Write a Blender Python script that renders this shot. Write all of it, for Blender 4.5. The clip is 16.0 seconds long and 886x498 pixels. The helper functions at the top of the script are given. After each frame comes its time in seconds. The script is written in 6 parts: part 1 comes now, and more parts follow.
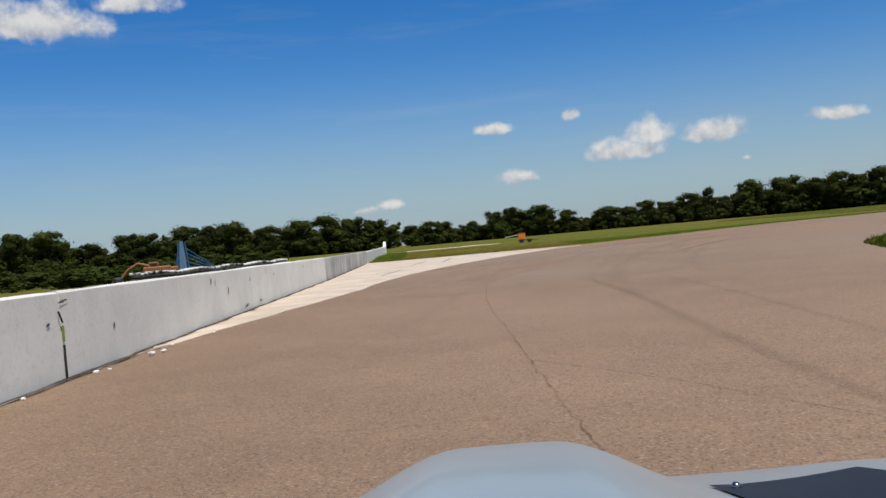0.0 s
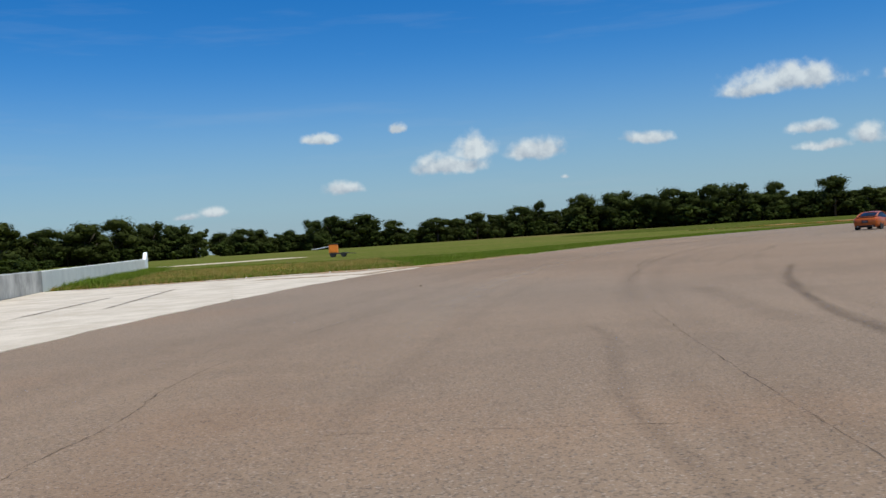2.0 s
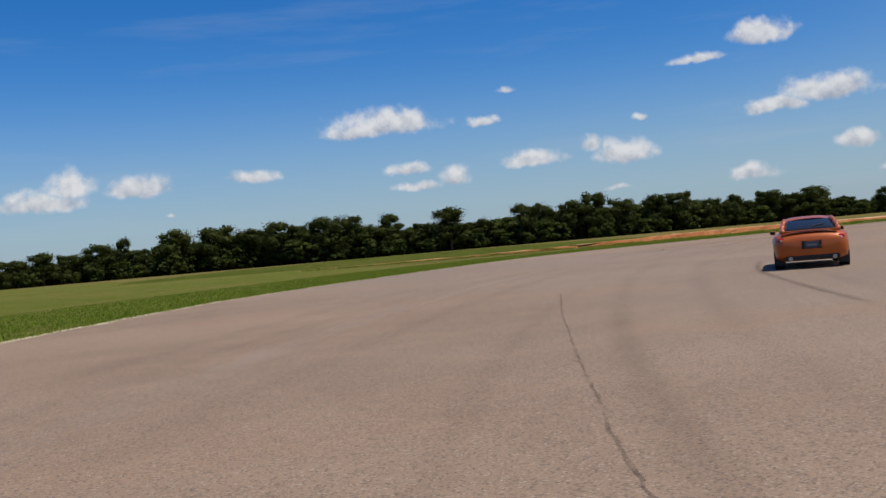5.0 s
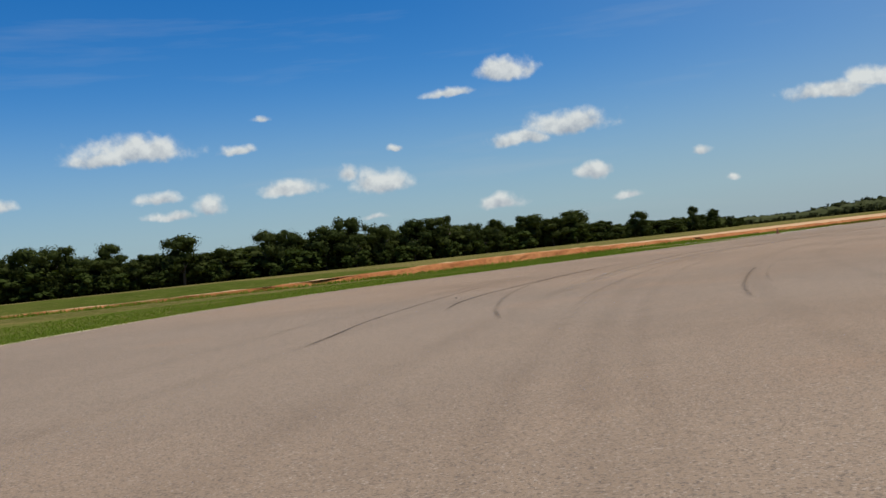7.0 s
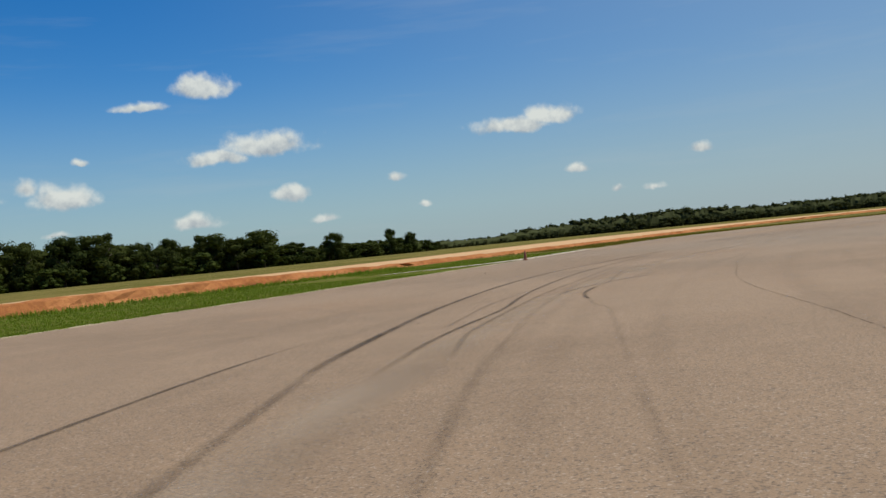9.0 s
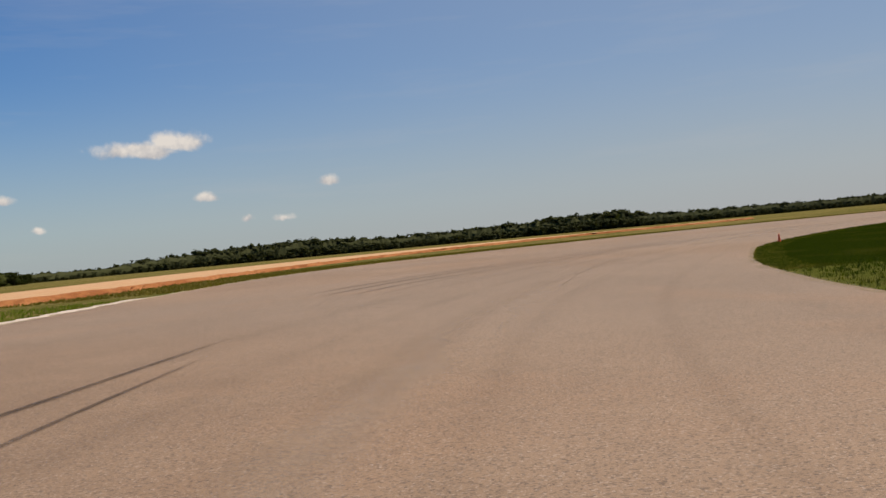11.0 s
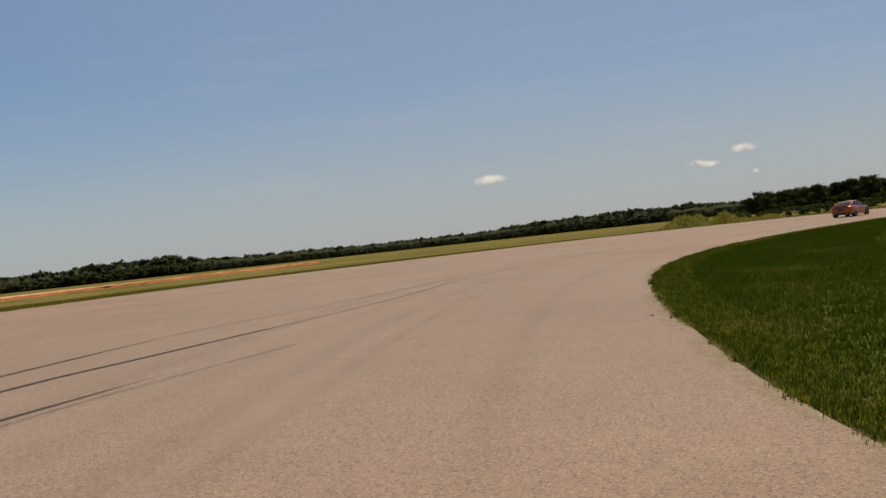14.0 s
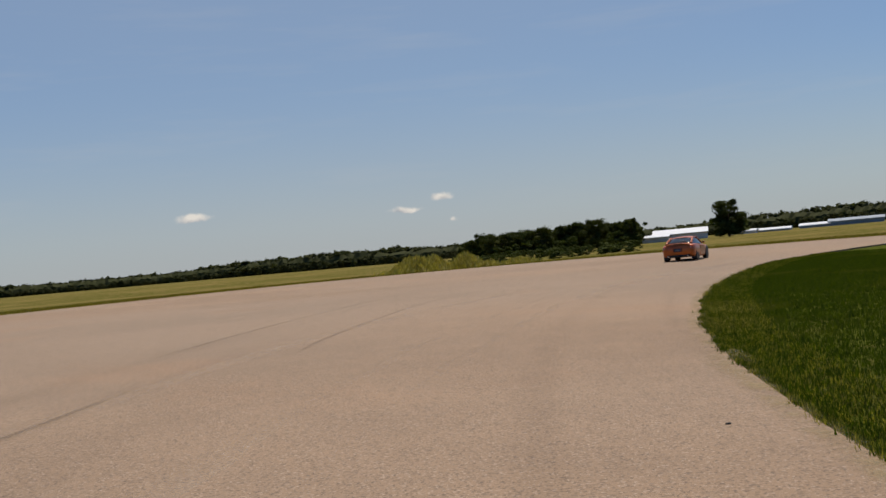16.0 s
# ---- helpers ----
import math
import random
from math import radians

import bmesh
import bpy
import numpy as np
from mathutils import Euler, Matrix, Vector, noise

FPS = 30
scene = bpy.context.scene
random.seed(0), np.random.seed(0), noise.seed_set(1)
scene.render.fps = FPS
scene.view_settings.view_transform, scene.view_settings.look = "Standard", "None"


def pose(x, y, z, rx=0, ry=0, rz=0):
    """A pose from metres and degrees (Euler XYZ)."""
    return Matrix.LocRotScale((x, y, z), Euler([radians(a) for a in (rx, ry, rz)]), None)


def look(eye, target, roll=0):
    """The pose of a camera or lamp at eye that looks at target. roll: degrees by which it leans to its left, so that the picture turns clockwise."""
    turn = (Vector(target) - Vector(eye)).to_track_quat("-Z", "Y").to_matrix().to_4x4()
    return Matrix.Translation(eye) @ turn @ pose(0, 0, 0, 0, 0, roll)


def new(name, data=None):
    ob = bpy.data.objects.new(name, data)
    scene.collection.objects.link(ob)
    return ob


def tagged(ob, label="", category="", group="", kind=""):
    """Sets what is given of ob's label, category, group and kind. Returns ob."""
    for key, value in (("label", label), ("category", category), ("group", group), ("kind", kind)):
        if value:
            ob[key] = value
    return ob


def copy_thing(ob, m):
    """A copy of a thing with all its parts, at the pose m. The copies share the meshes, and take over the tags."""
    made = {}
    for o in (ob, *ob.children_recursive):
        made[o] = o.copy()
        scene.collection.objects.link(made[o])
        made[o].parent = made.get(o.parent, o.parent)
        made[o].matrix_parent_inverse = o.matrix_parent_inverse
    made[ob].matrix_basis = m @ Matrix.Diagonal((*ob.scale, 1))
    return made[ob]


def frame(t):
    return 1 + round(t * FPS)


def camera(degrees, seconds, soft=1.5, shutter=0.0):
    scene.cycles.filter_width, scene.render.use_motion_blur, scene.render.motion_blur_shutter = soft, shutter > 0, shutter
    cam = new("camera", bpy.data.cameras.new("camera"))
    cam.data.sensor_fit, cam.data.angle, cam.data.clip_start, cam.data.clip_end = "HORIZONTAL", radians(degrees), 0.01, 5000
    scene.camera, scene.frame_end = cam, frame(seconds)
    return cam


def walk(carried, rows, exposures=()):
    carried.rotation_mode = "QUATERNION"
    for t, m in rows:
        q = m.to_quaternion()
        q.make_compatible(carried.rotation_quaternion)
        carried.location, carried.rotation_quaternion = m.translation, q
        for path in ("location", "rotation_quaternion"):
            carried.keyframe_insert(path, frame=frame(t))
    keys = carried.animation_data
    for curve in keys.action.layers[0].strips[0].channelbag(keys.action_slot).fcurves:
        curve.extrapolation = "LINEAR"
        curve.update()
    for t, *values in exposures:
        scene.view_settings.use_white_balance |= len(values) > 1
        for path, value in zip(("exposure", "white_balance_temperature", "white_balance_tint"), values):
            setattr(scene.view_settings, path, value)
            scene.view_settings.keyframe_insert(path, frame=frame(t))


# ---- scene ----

from mathutils.geometry import tessellate_polygon

# ---------------------------------------------------------------- camera and its drive
cam = camera(49.36, 16.0, soft=1.5)
EYE_Z = 1.3
# seconds, x, y, heading (clockwise from +y), pitch, roll
DRIVE = [
    (0.0, 0.0, 0.0, 0.0, -0.42, -5.07), (0.5, 0.54, 8.46, 1.99, -0.39, -4.61),
    (1.0, 1.36, 16.92, 4.33, -0.53, -4.48), (1.5, 2.58, 25.38, 7.07, -0.59, -4.21),
    (2.0, 4.26, 33.8, 10.4, -0.55, -3.76), (2.5, 6.47, 42.16, 14.0, -0.62, -3.62),
    (3.0, 9.23, 50.43, 17.36, -0.53, -3.73), (3.5, 12.5, 58.59, 20.77, -0.41, -4.65),
    (4.0, 16.35, 66.57, 24.87, -0.14, -4.9), (4.5, 20.8, 74.26, 29.1, 0.09, -4.79),
    (5.0, 25.83, 81.59, 33.4, -0.01, -5.02), (5.2, 28.0, 84.41, 35.13, 0.16, -4.97),
    (5.75, 34.39, 91.81, 39.28, 0.21, -5.25), (6.3, 41.29, 98.76, 42.9, 0.26, -5.53),
    (6.8, 47.95, 104.67, 46.29, 0.31, -5.78), (7.3, 55.0, 110.14, 50.26, 0.36, -6.04),
    (7.5, 57.94, 112.18, 52.09, 0.2, -5.66), (8.0, 65.56, 116.86, 56.66, 0.21, -4.96),
    (8.5, 73.53, 120.92, 61.16, 0.24, -5.24), (9.0, 81.78, 124.35, 65.66, -0.07, -5.5),
    (9.5, 90.32, 127.09, 71.09, -0.04, -4.84), (10.0, 99.12, 128.99, 76.93, -0.12, -4.87),
    (10.2, 102.68, 129.52, 79.09, -0.25, -4.84), (10.75, 112.48, 130.3, 84.89, -0.3, -5.14),
    (11.25, 121.23, 130.2, 89.98, -0.35, -5.42), (11.8, 130.57, 129.3, 95.27, -0.4, -5.72),
    (12.3, 138.82, 127.85, 99.71, -0.45, -5.99), (12.5, 142.07, 127.11, 101.36, -0.3, -5.53),
    (13.0, 150.15, 124.91, 105.21, -0.35, -5.75), (13.5, 158.21, 122.14, 109.26, -0.65, -5.71),
    (14.0, 166.26, 118.85, 113.45, -0.25, -6.23), (14.5, 174.09, 114.92, 118.16, -0.12, -5.14),
    (15.0, 181.58, 110.5, 122.39, 0.09, -5.28), (15.5, 188.71, 105.62, 126.69, 0.16, -5.14),
    (16.0, 195.5, 100.27, 131.03, 0.51, -5.09),
]


def bearing(az, el=0.0):
    """Unit direction from a compass angle (clockwise from +y) and an elevation, in degrees."""
    a, e = radians(az), radians(el)
    return Vector((math.sin(a) * math.cos(e), math.cos(a) * math.cos(e), math.sin(e)))


walk(cam, [(t, look((x, y, EYE_Z), Vector((x, y, EYE_Z)) + bearing(h, p), r)) for t, x, y, h, p, r in DRIVE],
     exposures=[(0.0, -0.01, 6500, 10), (0.5, -0.01, 6250, 7), (1.0, -0.01, 5900, 3), (2.0, -0.01, 5900, 3), (3.0, -0.01, 5900, 4), (3.5, -0.01, 6000, 6), (4.0, -0.01, 6450, 12),
                (4.5, -0.01, 5950, 3), (5.0, -0.01, 6250, 11), (7.5, 0.01, 6350, 4), (8.0, 0.01, 6500, 7), (8.5, 0.01, 6600, 9), (9.0, 0.01, 6500, 2), (9.5, 0.01, 6650, 4), (10.0, 0.01, 6950, 12),
                (12.5, -0.03, 7400, 14), (13.0, -0.02, 6850, 10), (13.5, -0.02, 7400, 13), (14.5, -0.01, 7550, 13), (15.0, -0.01, 7400, 12), (15.5, 0.0, 7600, 14), (16.0, 0.01, 7150, 11)])

# ---------------------------------------------------------------- sky and sun
SUN_AZ, SUN_EL = 150.0, 66.0
world = bpy.data.worlds.new("summer_sky")
scene.world = world
world.use_nodes = True
wn, wl = world.node_tree.nodes, world.node_tree.links
wn.clear()


def wmath(op, a, b=None, c=None, clamp=False):
    n = wn.new("ShaderNodeMath")
    n.operation, n.use_clamp = op, clamp
    for sock, v in zip(n.inputs, (a, b, c)):
        if v is None:
            continue
        if isinstance(v, (int, float)):
            sock.default_value = v
        else:
            wl.new(v, sock)
    return n.outputs[0]


def wnoise(vec, scale, detail, rough=0.55):
    n = wn.new("ShaderNodeTexNoise")
    n.inputs["Scale"].default_value, n.inputs["Detail"].default_value = scale, detail
    n.inputs["Roughness"].default_value = rough
    wl.new(vec, n.inputs["Vector"])
    return n


way = wn.new("ShaderNodeTexCoord").outputs["Generated"]
warp = wnoise(way, 34.0, 4.0)
off = wn.new("ShaderNodeVectorMath")
off.operation = "MULTIPLY_ADD"
wl.new(warp.outputs["Color"], off.inputs[0])
off.inputs[1].default_value = (0.020, 0.020, 0.012)
wl.new(way, off.inputs[2])
bent = wn.new("ShaderNodeVectorMath")
bent.operation = "SUBTRACT"
wl.new(off.outputs[0], bent.inputs[0])
bent.inputs[1].default_value = (0.010, 0.010, 0.006)
bent_way = bent.outputs[0]

# fair-weather clouds: compass angle, elevation, half width, half height, in degrees, and how solid they are
CLOUDS_NORTH = [(-21.9, 13.6, 3.5, 1.4, 1.0), (-16.6, 14.7, 2.3, 0.9, 0.9), (3.6, 6.3, 1.4, 0.45, 0.7), (8.1, 6.7, 0.7, 0.40, 0.7),
                (12.6, 5.1, 1.3, 1.05, 1.0), (11.1, 4.3, 2.3, 0.70, 1.0), (16.2, 4.8, 1.8, 0.70, 1.0), (4.6, 3.3, 1.4, 0.57, 0.6),
                (-2.8, 2.4, 1.1, 0.45, 0.75), (-4.4, 2.2, 1.2, 0.32, 0.55), (22.7, 5.1, 1.4, 0.52, 0.85), (17.8, 3.2, 0.5, 0.27, 0.45)]
CLOUDS_EAST = [(30.6, 7.5, 3.1, 0.95, 1.0), (29.0, 7.2, 1.9, 0.60, 0.95), (37.9, 9.0, 0.65, 0.34, 0.6), (36.5, 7.2, 1.3, 0.46, 0.55),
               (39.2, 4.75, 1.9, 0.58, 0.9), (42.6, 5.25, 0.8, 0.76, 0.55), (44.6, 4.6, 1.5, 0.95, 1.0), (31.7, 4.8, 1.5, 0.52, 0.65),
               (34.6, 4.1, 1.1, 0.90, 0.7), (32.3, 3.8, 1.9, 0.40, 0.6), (44.0, 2.6, 1.3, 0.34, 0.5), (45.5, 6.6, 0.7, 0.28, 0.65),
               (51.5, 2.7, 1.6, 0.58, 0.85), (52.6, 10.4, 1.7, 0.87, 0.95), (49.0, 9.5, 1.7, 0.38, 0.55)]
CLOUDS_SOUTH = [(72.7, 7.1, 1.4, 0.75, 1.0), (70.5, 6.7, 2.1, 0.58, 1.0), (74.0, 3.8, 0.75, 0.38, 0.75), (63.2, 4.4, 0.75, 0.40, 0.7),
                (64.8, 2.7, 0.45, 0.31, 0.65), (76.1, 2.4, 0.55, 0.37, 0.65), (57.2, 3.9, 1.1, 0.60, 0.95), (58.9, 2.4, 1.0, 0.40, 0.75),
                (56.0, 6.8, 2.5, 0.82, 1.0), (52.9, 6.3, 1.9, 0.52, 0.95), (78.3, 2.3, 0.75, 0.35, 0.75), (81.1, 4.2, 0.9, 0.42, 0.9),
                (116.7, 3.4, 0.95, 0.30, 0.9), (129.0, 3.0, 0.95, 0.25, 0.85), (131.2, 3.6, 0.7, 0.33, 0.85), (131.9, 2.3, 0.35, 0.26, 0.45)]
near = heights = None
for az, el, hw, hh, solid in CLOUDS_NORTH + CLOUDS_EAST + CLOUDS_SOUTH:
    m = wn.new("ShaderNodeMapping")
    m.vector_type = "TEXTURE"
    m.inputs["Location"].default_value = bearing(az, el)
    m.inputs["Rotation"].default_value = (radians(el), 0.0, radians(-az))
    m.inputs["Scale"].default_value = (radians(hw) * 1.28, 0.4, radians(hh) * 1.32)
    wl.new(bent_way, m.inputs["Vector"])
    xyz = wn.new("ShaderNodeSeparateXYZ")
    wl.new(m.outputs[0], xyz.inputs[0])
    # flat undersides, heaped tops
    zz = wmath("MAXIMUM", xyz.outputs[2], wmath("MULTIPLY", xyz.outputs[2], -1.8))
    dist = wmath("SQRT", wmath("ADD", wmath("ADD", wmath("POWER", xyz.outputs[0], 2.0), wmath("POWER", xyz.outputs[1], 2.0)), wmath("POWER", zz, 2.0)))
    if solid < 1.0:
        dist = wmath("ADD", dist, (1.0 - solid) * 0.55)
    near = dist if near is None else wmath("MINIMUM", near, dist)
    share = wmath("MAXIMUM", wmath("SUBTRACT", 1.4, dist), 0.0)
    lift = wmath("MULTIPLY", share, xyz.outputs[2])
    heights = lift if heights is None else wmath("ADD", heights, lift)
puff = wnoise(way, 42.0, 4.5, 0.55)
puff_sunward = wn.new("ShaderNodeVectorMath")
puff_sunward.operation = "ADD"
wl.new(way, puff_sunward.inputs[0])
puff_sunward.inputs[1].default_value = (0.004, -0.001, 0.008)
puff2 = wnoise(puff_sunward.outputs[0], 42.0, 4.5, 0.55)
body = wmath("ADD", wmath("SUBTRACT", 1.02, near), wmath("MULTIPLY", wmath("SUBTRACT", puff.outputs["Fac"], 0.5), 1.25))
ramp = wn.new("ShaderNodeMapRange")
ramp.interpolation_type = "SMOOTHSTEP"
wl.new(body, ramp.inputs["Value"])
ramp.inputs["From Min"].default_value, ramp.inputs["From Max"].default_value = 0.02, 0.62
cover = wmath("MULTIPLY", ramp.outputs["Result"], 0.94)
# light of the puffs: brighter where the next puff towards the sun is thinner
lit = wmath("ADD", wmath("MULTIPLY", wmath("SUBTRACT", puff.outputs["Fac"], puff2.outputs["Fac"]), 2.4), wmath("ADD", wmath("MULTIPLY", heights, 0.9), 0.62), clamp=True)
# thin high veil
veil_map = wn.new("ShaderNodeMapping")
veil_map.inputs["Rotation"].default_value = (0.0, radians(-12), radians(12))
veil_map.inputs["Scale"].default_value = (1.5, 1.5, 14.0)
wl.new(way, veil_map.inputs["Vector"])
veil = wnoise(veil_map.outputs[0], 2.0, 5.0, 0.6)
veil_f = wmath("MULTIPLY", wmath("SUBTRACT", veil.outputs["Fac"], 0.53, clamp=True), 0.6, clamp=True)

sky = wn.new("ShaderNodeTexSky")
sky.sky_type = "NISHITA"
sky.sun_disc = False
sky.sun_elevation, sky.sun_rotation = radians(SUN_EL), radians(SUN_AZ)
sky.altitude, sky.air_density, sky.dust_density, sky.ozone_density = 100.0, 1.0, 0.25, 5.0
CLOUD_LIGHT = 8.5
cloud_col = wn.new("ShaderNodeMix")
cloud_col.data_type = "RGBA"
wl.new(lit, cloud_col.inputs["Factor"])
cloud_col.inputs["A"].default_value = (CLOUD_LIGHT * 0.50, CLOUD_LIGHT * 0.54, CLOUD_LIGHT * 0.62, 1)
cloud_col.inputs["B"].default_value = (CLOUD_LIGHT, CLOUD_LIGHT * 0.99, CLOUD_LIGHT * 0.97, 1)
with_veil = wn.new("ShaderNodeMix")
with_veil.data_type = "RGBA"
wl.new(veil_f, with_veil.inputs["Factor"])
deep = wn.new("ShaderNodeHueSaturation")
deep.inputs["Hue"].default_value = 0.510
deep.inputs["Saturation"].default_value, deep.inputs["Value"].default_value = 1.43, 1.18
wl.new(sky.outputs[0], deep.inputs["Color"])
# summer haze, whiter towards the sun
aim = wn.new("ShaderNodeVectorMath")
aim.operation = "DOT_PRODUCT"
wl.new(way, aim.inputs[0])
aim.inputs[1].default_value = bearing(126.0, 32.0)
haze = wn.new("ShaderNodeMapRange")
haze.interpolation_type = "SMOOTHSTEP"
wl.new(aim.outputs["Value"], haze.inputs["Value"])
haze.inputs["From Min"].default_value, haze.inputs["From Max"].default_value = 0.25, 1.08
haze.inputs["To Min"].default_value, haze.inputs["To Max"].default_value = 0.04, 0.72
hazy = wn.new("ShaderNodeMix")
hazy.data_type = "RGBA"
wl.new(haze.outputs["Result"], hazy.inputs["Factor"])
wl.new(deep.outputs["Color"], hazy.inputs["A"])
hazy.inputs["B"].default_value = (CLOUD_LIGHT * 0.41, CLOUD_LIGHT * 0.53, CLOUD_LIGHT * 0.68, 1)
# paler air towards the horizon
up = wn.new("ShaderNodeSeparateXYZ")
wl.new(way, up.inputs[0])
low = wn.new("ShaderNodeMapRange")
low.interpolation_type = "SMOOTHSTEP"
wl.new(up.outputs["Z"], low.inputs["Value"])
low.inputs["From Min"].default_value, low.inputs["From Max"].default_value = -0.02, 0.20
low.inputs["To Min"].default_value, low.inputs["To Max"].default_value = 0.78, 0.0
pale = wn.new("ShaderNodeMix")
pale.data_type = "RGBA"
wl.new(low.outputs["Result"], pale.inputs["Factor"])
wl.new(hazy.outputs["Result"], pale.inputs["A"])
air = wn.new("ShaderNodeMix")
air.data_type = "RGBA"
wl.new(haze.outputs["Result"], air.inputs["Factor"])
air.inputs["A"].default_value = (CLOUD_LIGHT * 0.35, CLOUD_LIGHT * 0.49, CLOUD_LIGHT * 0.64, 1)
air.inputs["B"].default_value = (CLOUD_LIGHT * 0.55, CLOUD_LIGHT * 0.565, CLOUD_LIGHT * 0.62, 1)
wl.new(air.outputs["Result"], pale.inputs["B"])
wl.new(pale.outputs["Result"], with_veil.inputs["A"])
with_veil.inputs["B"].default_value = (CLOUD_LIGHT * 0.7, CLOUD_LIGHT * 0.72, CLOUD_LIGHT * 0.75, 1)
with_cloud = wn.new("ShaderNodeMix")
with_cloud.data_type = "RGBA"
wl.new(cover, with_cloud.inputs["Factor"])
wl.new(with_veil.outputs["Result"], with_cloud.inputs["A"])
wl.new(cloud_col.outputs["Result"], with_cloud.inputs["B"])
bg = wn.new("ShaderNodeBackground")
bg.inputs["Strength"].default_value = 0.085
wl.new(with_cloud.outputs["Result"], bg.inputs["Color"])
wl.new(bg.outputs[0], wn.new("ShaderNodeOutputWorld").inputs["Surface"])

sun = new("sun", bpy.data.lights.new("sun", "SUN"))
sun.data.energy, sun.data.angle, sun.data.color = 5.0, radians(0.55), (1.0, 0.95, 0.88)
sun.matrix_world = look(bearing(SUN_AZ, SUN_EL) * 300.0, (0, 0, 0))


# ---------------------------------------------------------------- materials
class Mat:
    """A small helper round a node material."""

    def __init__(self, name, rough=0.8, metal=0.0, spec=0.3):
        self.m = bpy.data.materials.new(name)
        self.m.use_nodes = True
        self.n, self.l = self.m.node_tree.nodes, self.m.node_tree.links
        self.b = self.n["Principled BSDF"]
        self.b.inputs["Roughness"].default_value = rough
        self.b.inputs["Metallic"].default_value = metal
        self.b.inputs["Specular IOR Level"].default_value = spec
        self.co = self.n.new("ShaderNodeTexCoord").outputs["Object"]

    def mapped(self, scale=(1, 1, 1), rot=(0, 0, 0)):
        m = self.n.new("ShaderNodeMapping")
        m.inputs["Scale"].default_value, m.inputs["Rotation"].default_value = scale, rot
        self.l.new(self.co, m.inputs["Vector"])
        return m.outputs[0]

    def world_place(self):
        self.co = self.n.new("ShaderNodeNewGeometry").outputs["Position"]
        return self

    def noise(self, scale, detail=4.0, rough=0.55, vec=None):
        t = self.n.new("ShaderNodeTexNoise")
        t.inputs["Scale"].default_value, t.inputs["Detail"].default_value = scale, detail
        t.inputs["Roughness"].default_value = rough
        self.l.new(vec or self.co, t.inputs["Vector"])
        return t.outputs["Fac"]

    def ramp(self, fac, lo, hi, a=0.0, b=1.0):
        r = self.n.new("ShaderNodeMapRange")
        r.interpolation_type = "SMOOTHSTEP"
        self.l.new(fac, r.inputs["Value"])
        for key, v in (("From Min", lo), ("From Max", hi), ("To Min", a), ("To Max", b)):
            r.inputs[key].default_value = v
        return r.outputs["Result"]

    def math(self, op, a, b):
        n = self.n.new("ShaderNodeMath")
        n.operation = op
        for sock, v in zip(n.inputs, (a, b)):
            if isinstance(v, (int, float)):
                sock.default_value = v
            else:
                self.l.new(v, sock)
        return n.outputs[0]

    def mix(self, fac, a, b, mode="MIX"):
        m = self.n.new("ShaderNodeMix")
        m.data_type, m.blend_type = "RGBA", mode
        for key, v in (("Factor", fac), ("A", a), ("B", b)):
            sock = [s for s in m.inputs if s.name == key and s.enabled][0]
            if isinstance(v, (int, float)):
                sock.default_value = v
            elif isinstance(v, tuple):
                sock.default_value = (*v, 1)
            else:
                self.l.new(v, sock)
        return [s for s in m.outputs if s.enabled][0]

    def colour(self, c):
        if isinstance(c, tuple):
            self.b.inputs["Base Color"].default_value = (*c, 1)
        else:
            self.l.new(c, self.b.inputs["Base Color"])
        return self

    def soft_strip(self, edge=0.45, tail=0.12):
        """1 in the middle of a strip, fading to 0 at its sides and ends."""
        s = self.n.new("ShaderNodeSeparateXYZ")
        self.l.new(self.n.new("ShaderNodeUVMap").outputs[0], s.inputs[0])
        out = None
        for sock, e in ((s.outputs[1], edge), (s.outputs[0], tail)):
            q = self.math("SUBTRACT", 0.5, self.math("ABSOLUTE", self.math("SUBTRACT", sock, 0.5), 0.0))
            f = self.ramp(q, 0.0, e)
            out = f if out is None else self.math("MULTIPLY", out, f)
        return out

    def translucent(self, colour, amount):
        """Lets some light through thin leaves and blades."""
        t = self.n.new("ShaderNodeBsdfTranslucent")
        self.l.new(self.mix(1.0, colour, (1.5, 1.6, 0.55), "MULTIPLY"), t.inputs["Color"])
        mx = self.n.new("ShaderNodeMixShader")
        mx.inputs[0].default_value = amount
        self.l.new(self.b.outputs[0], mx.inputs[1])
        self.l.new(t.outputs[0], mx.inputs[2])
        self.l.new(mx.outputs[0], self.n["Material Output"].inputs["Surface"])
        return self

    def random(self):
        return self.n.new("ShaderNodeObjectInfo").outputs["Random"]

    def island(self):
        return self.n.new("ShaderNodeNewGeometry").outputs["Random Per Island"]

    def bump(self, height, strength, distance):
        b = self.n.new("ShaderNodeBump")
        b.inputs["Strength"].default_value, b.inputs["Distance"].default_value = strength, distance
        self.l.new(height, b.inputs["Height"])
        self.l.new(b.outputs[0], self.b.inputs["Normal"])
        return self

    def put(self, key, v):
        if isinstance(v, (int, float, tuple)):
            self.b.inputs[key].default_value = v
        else:
            self.l.new(v, self.b.inputs[key])
        return self


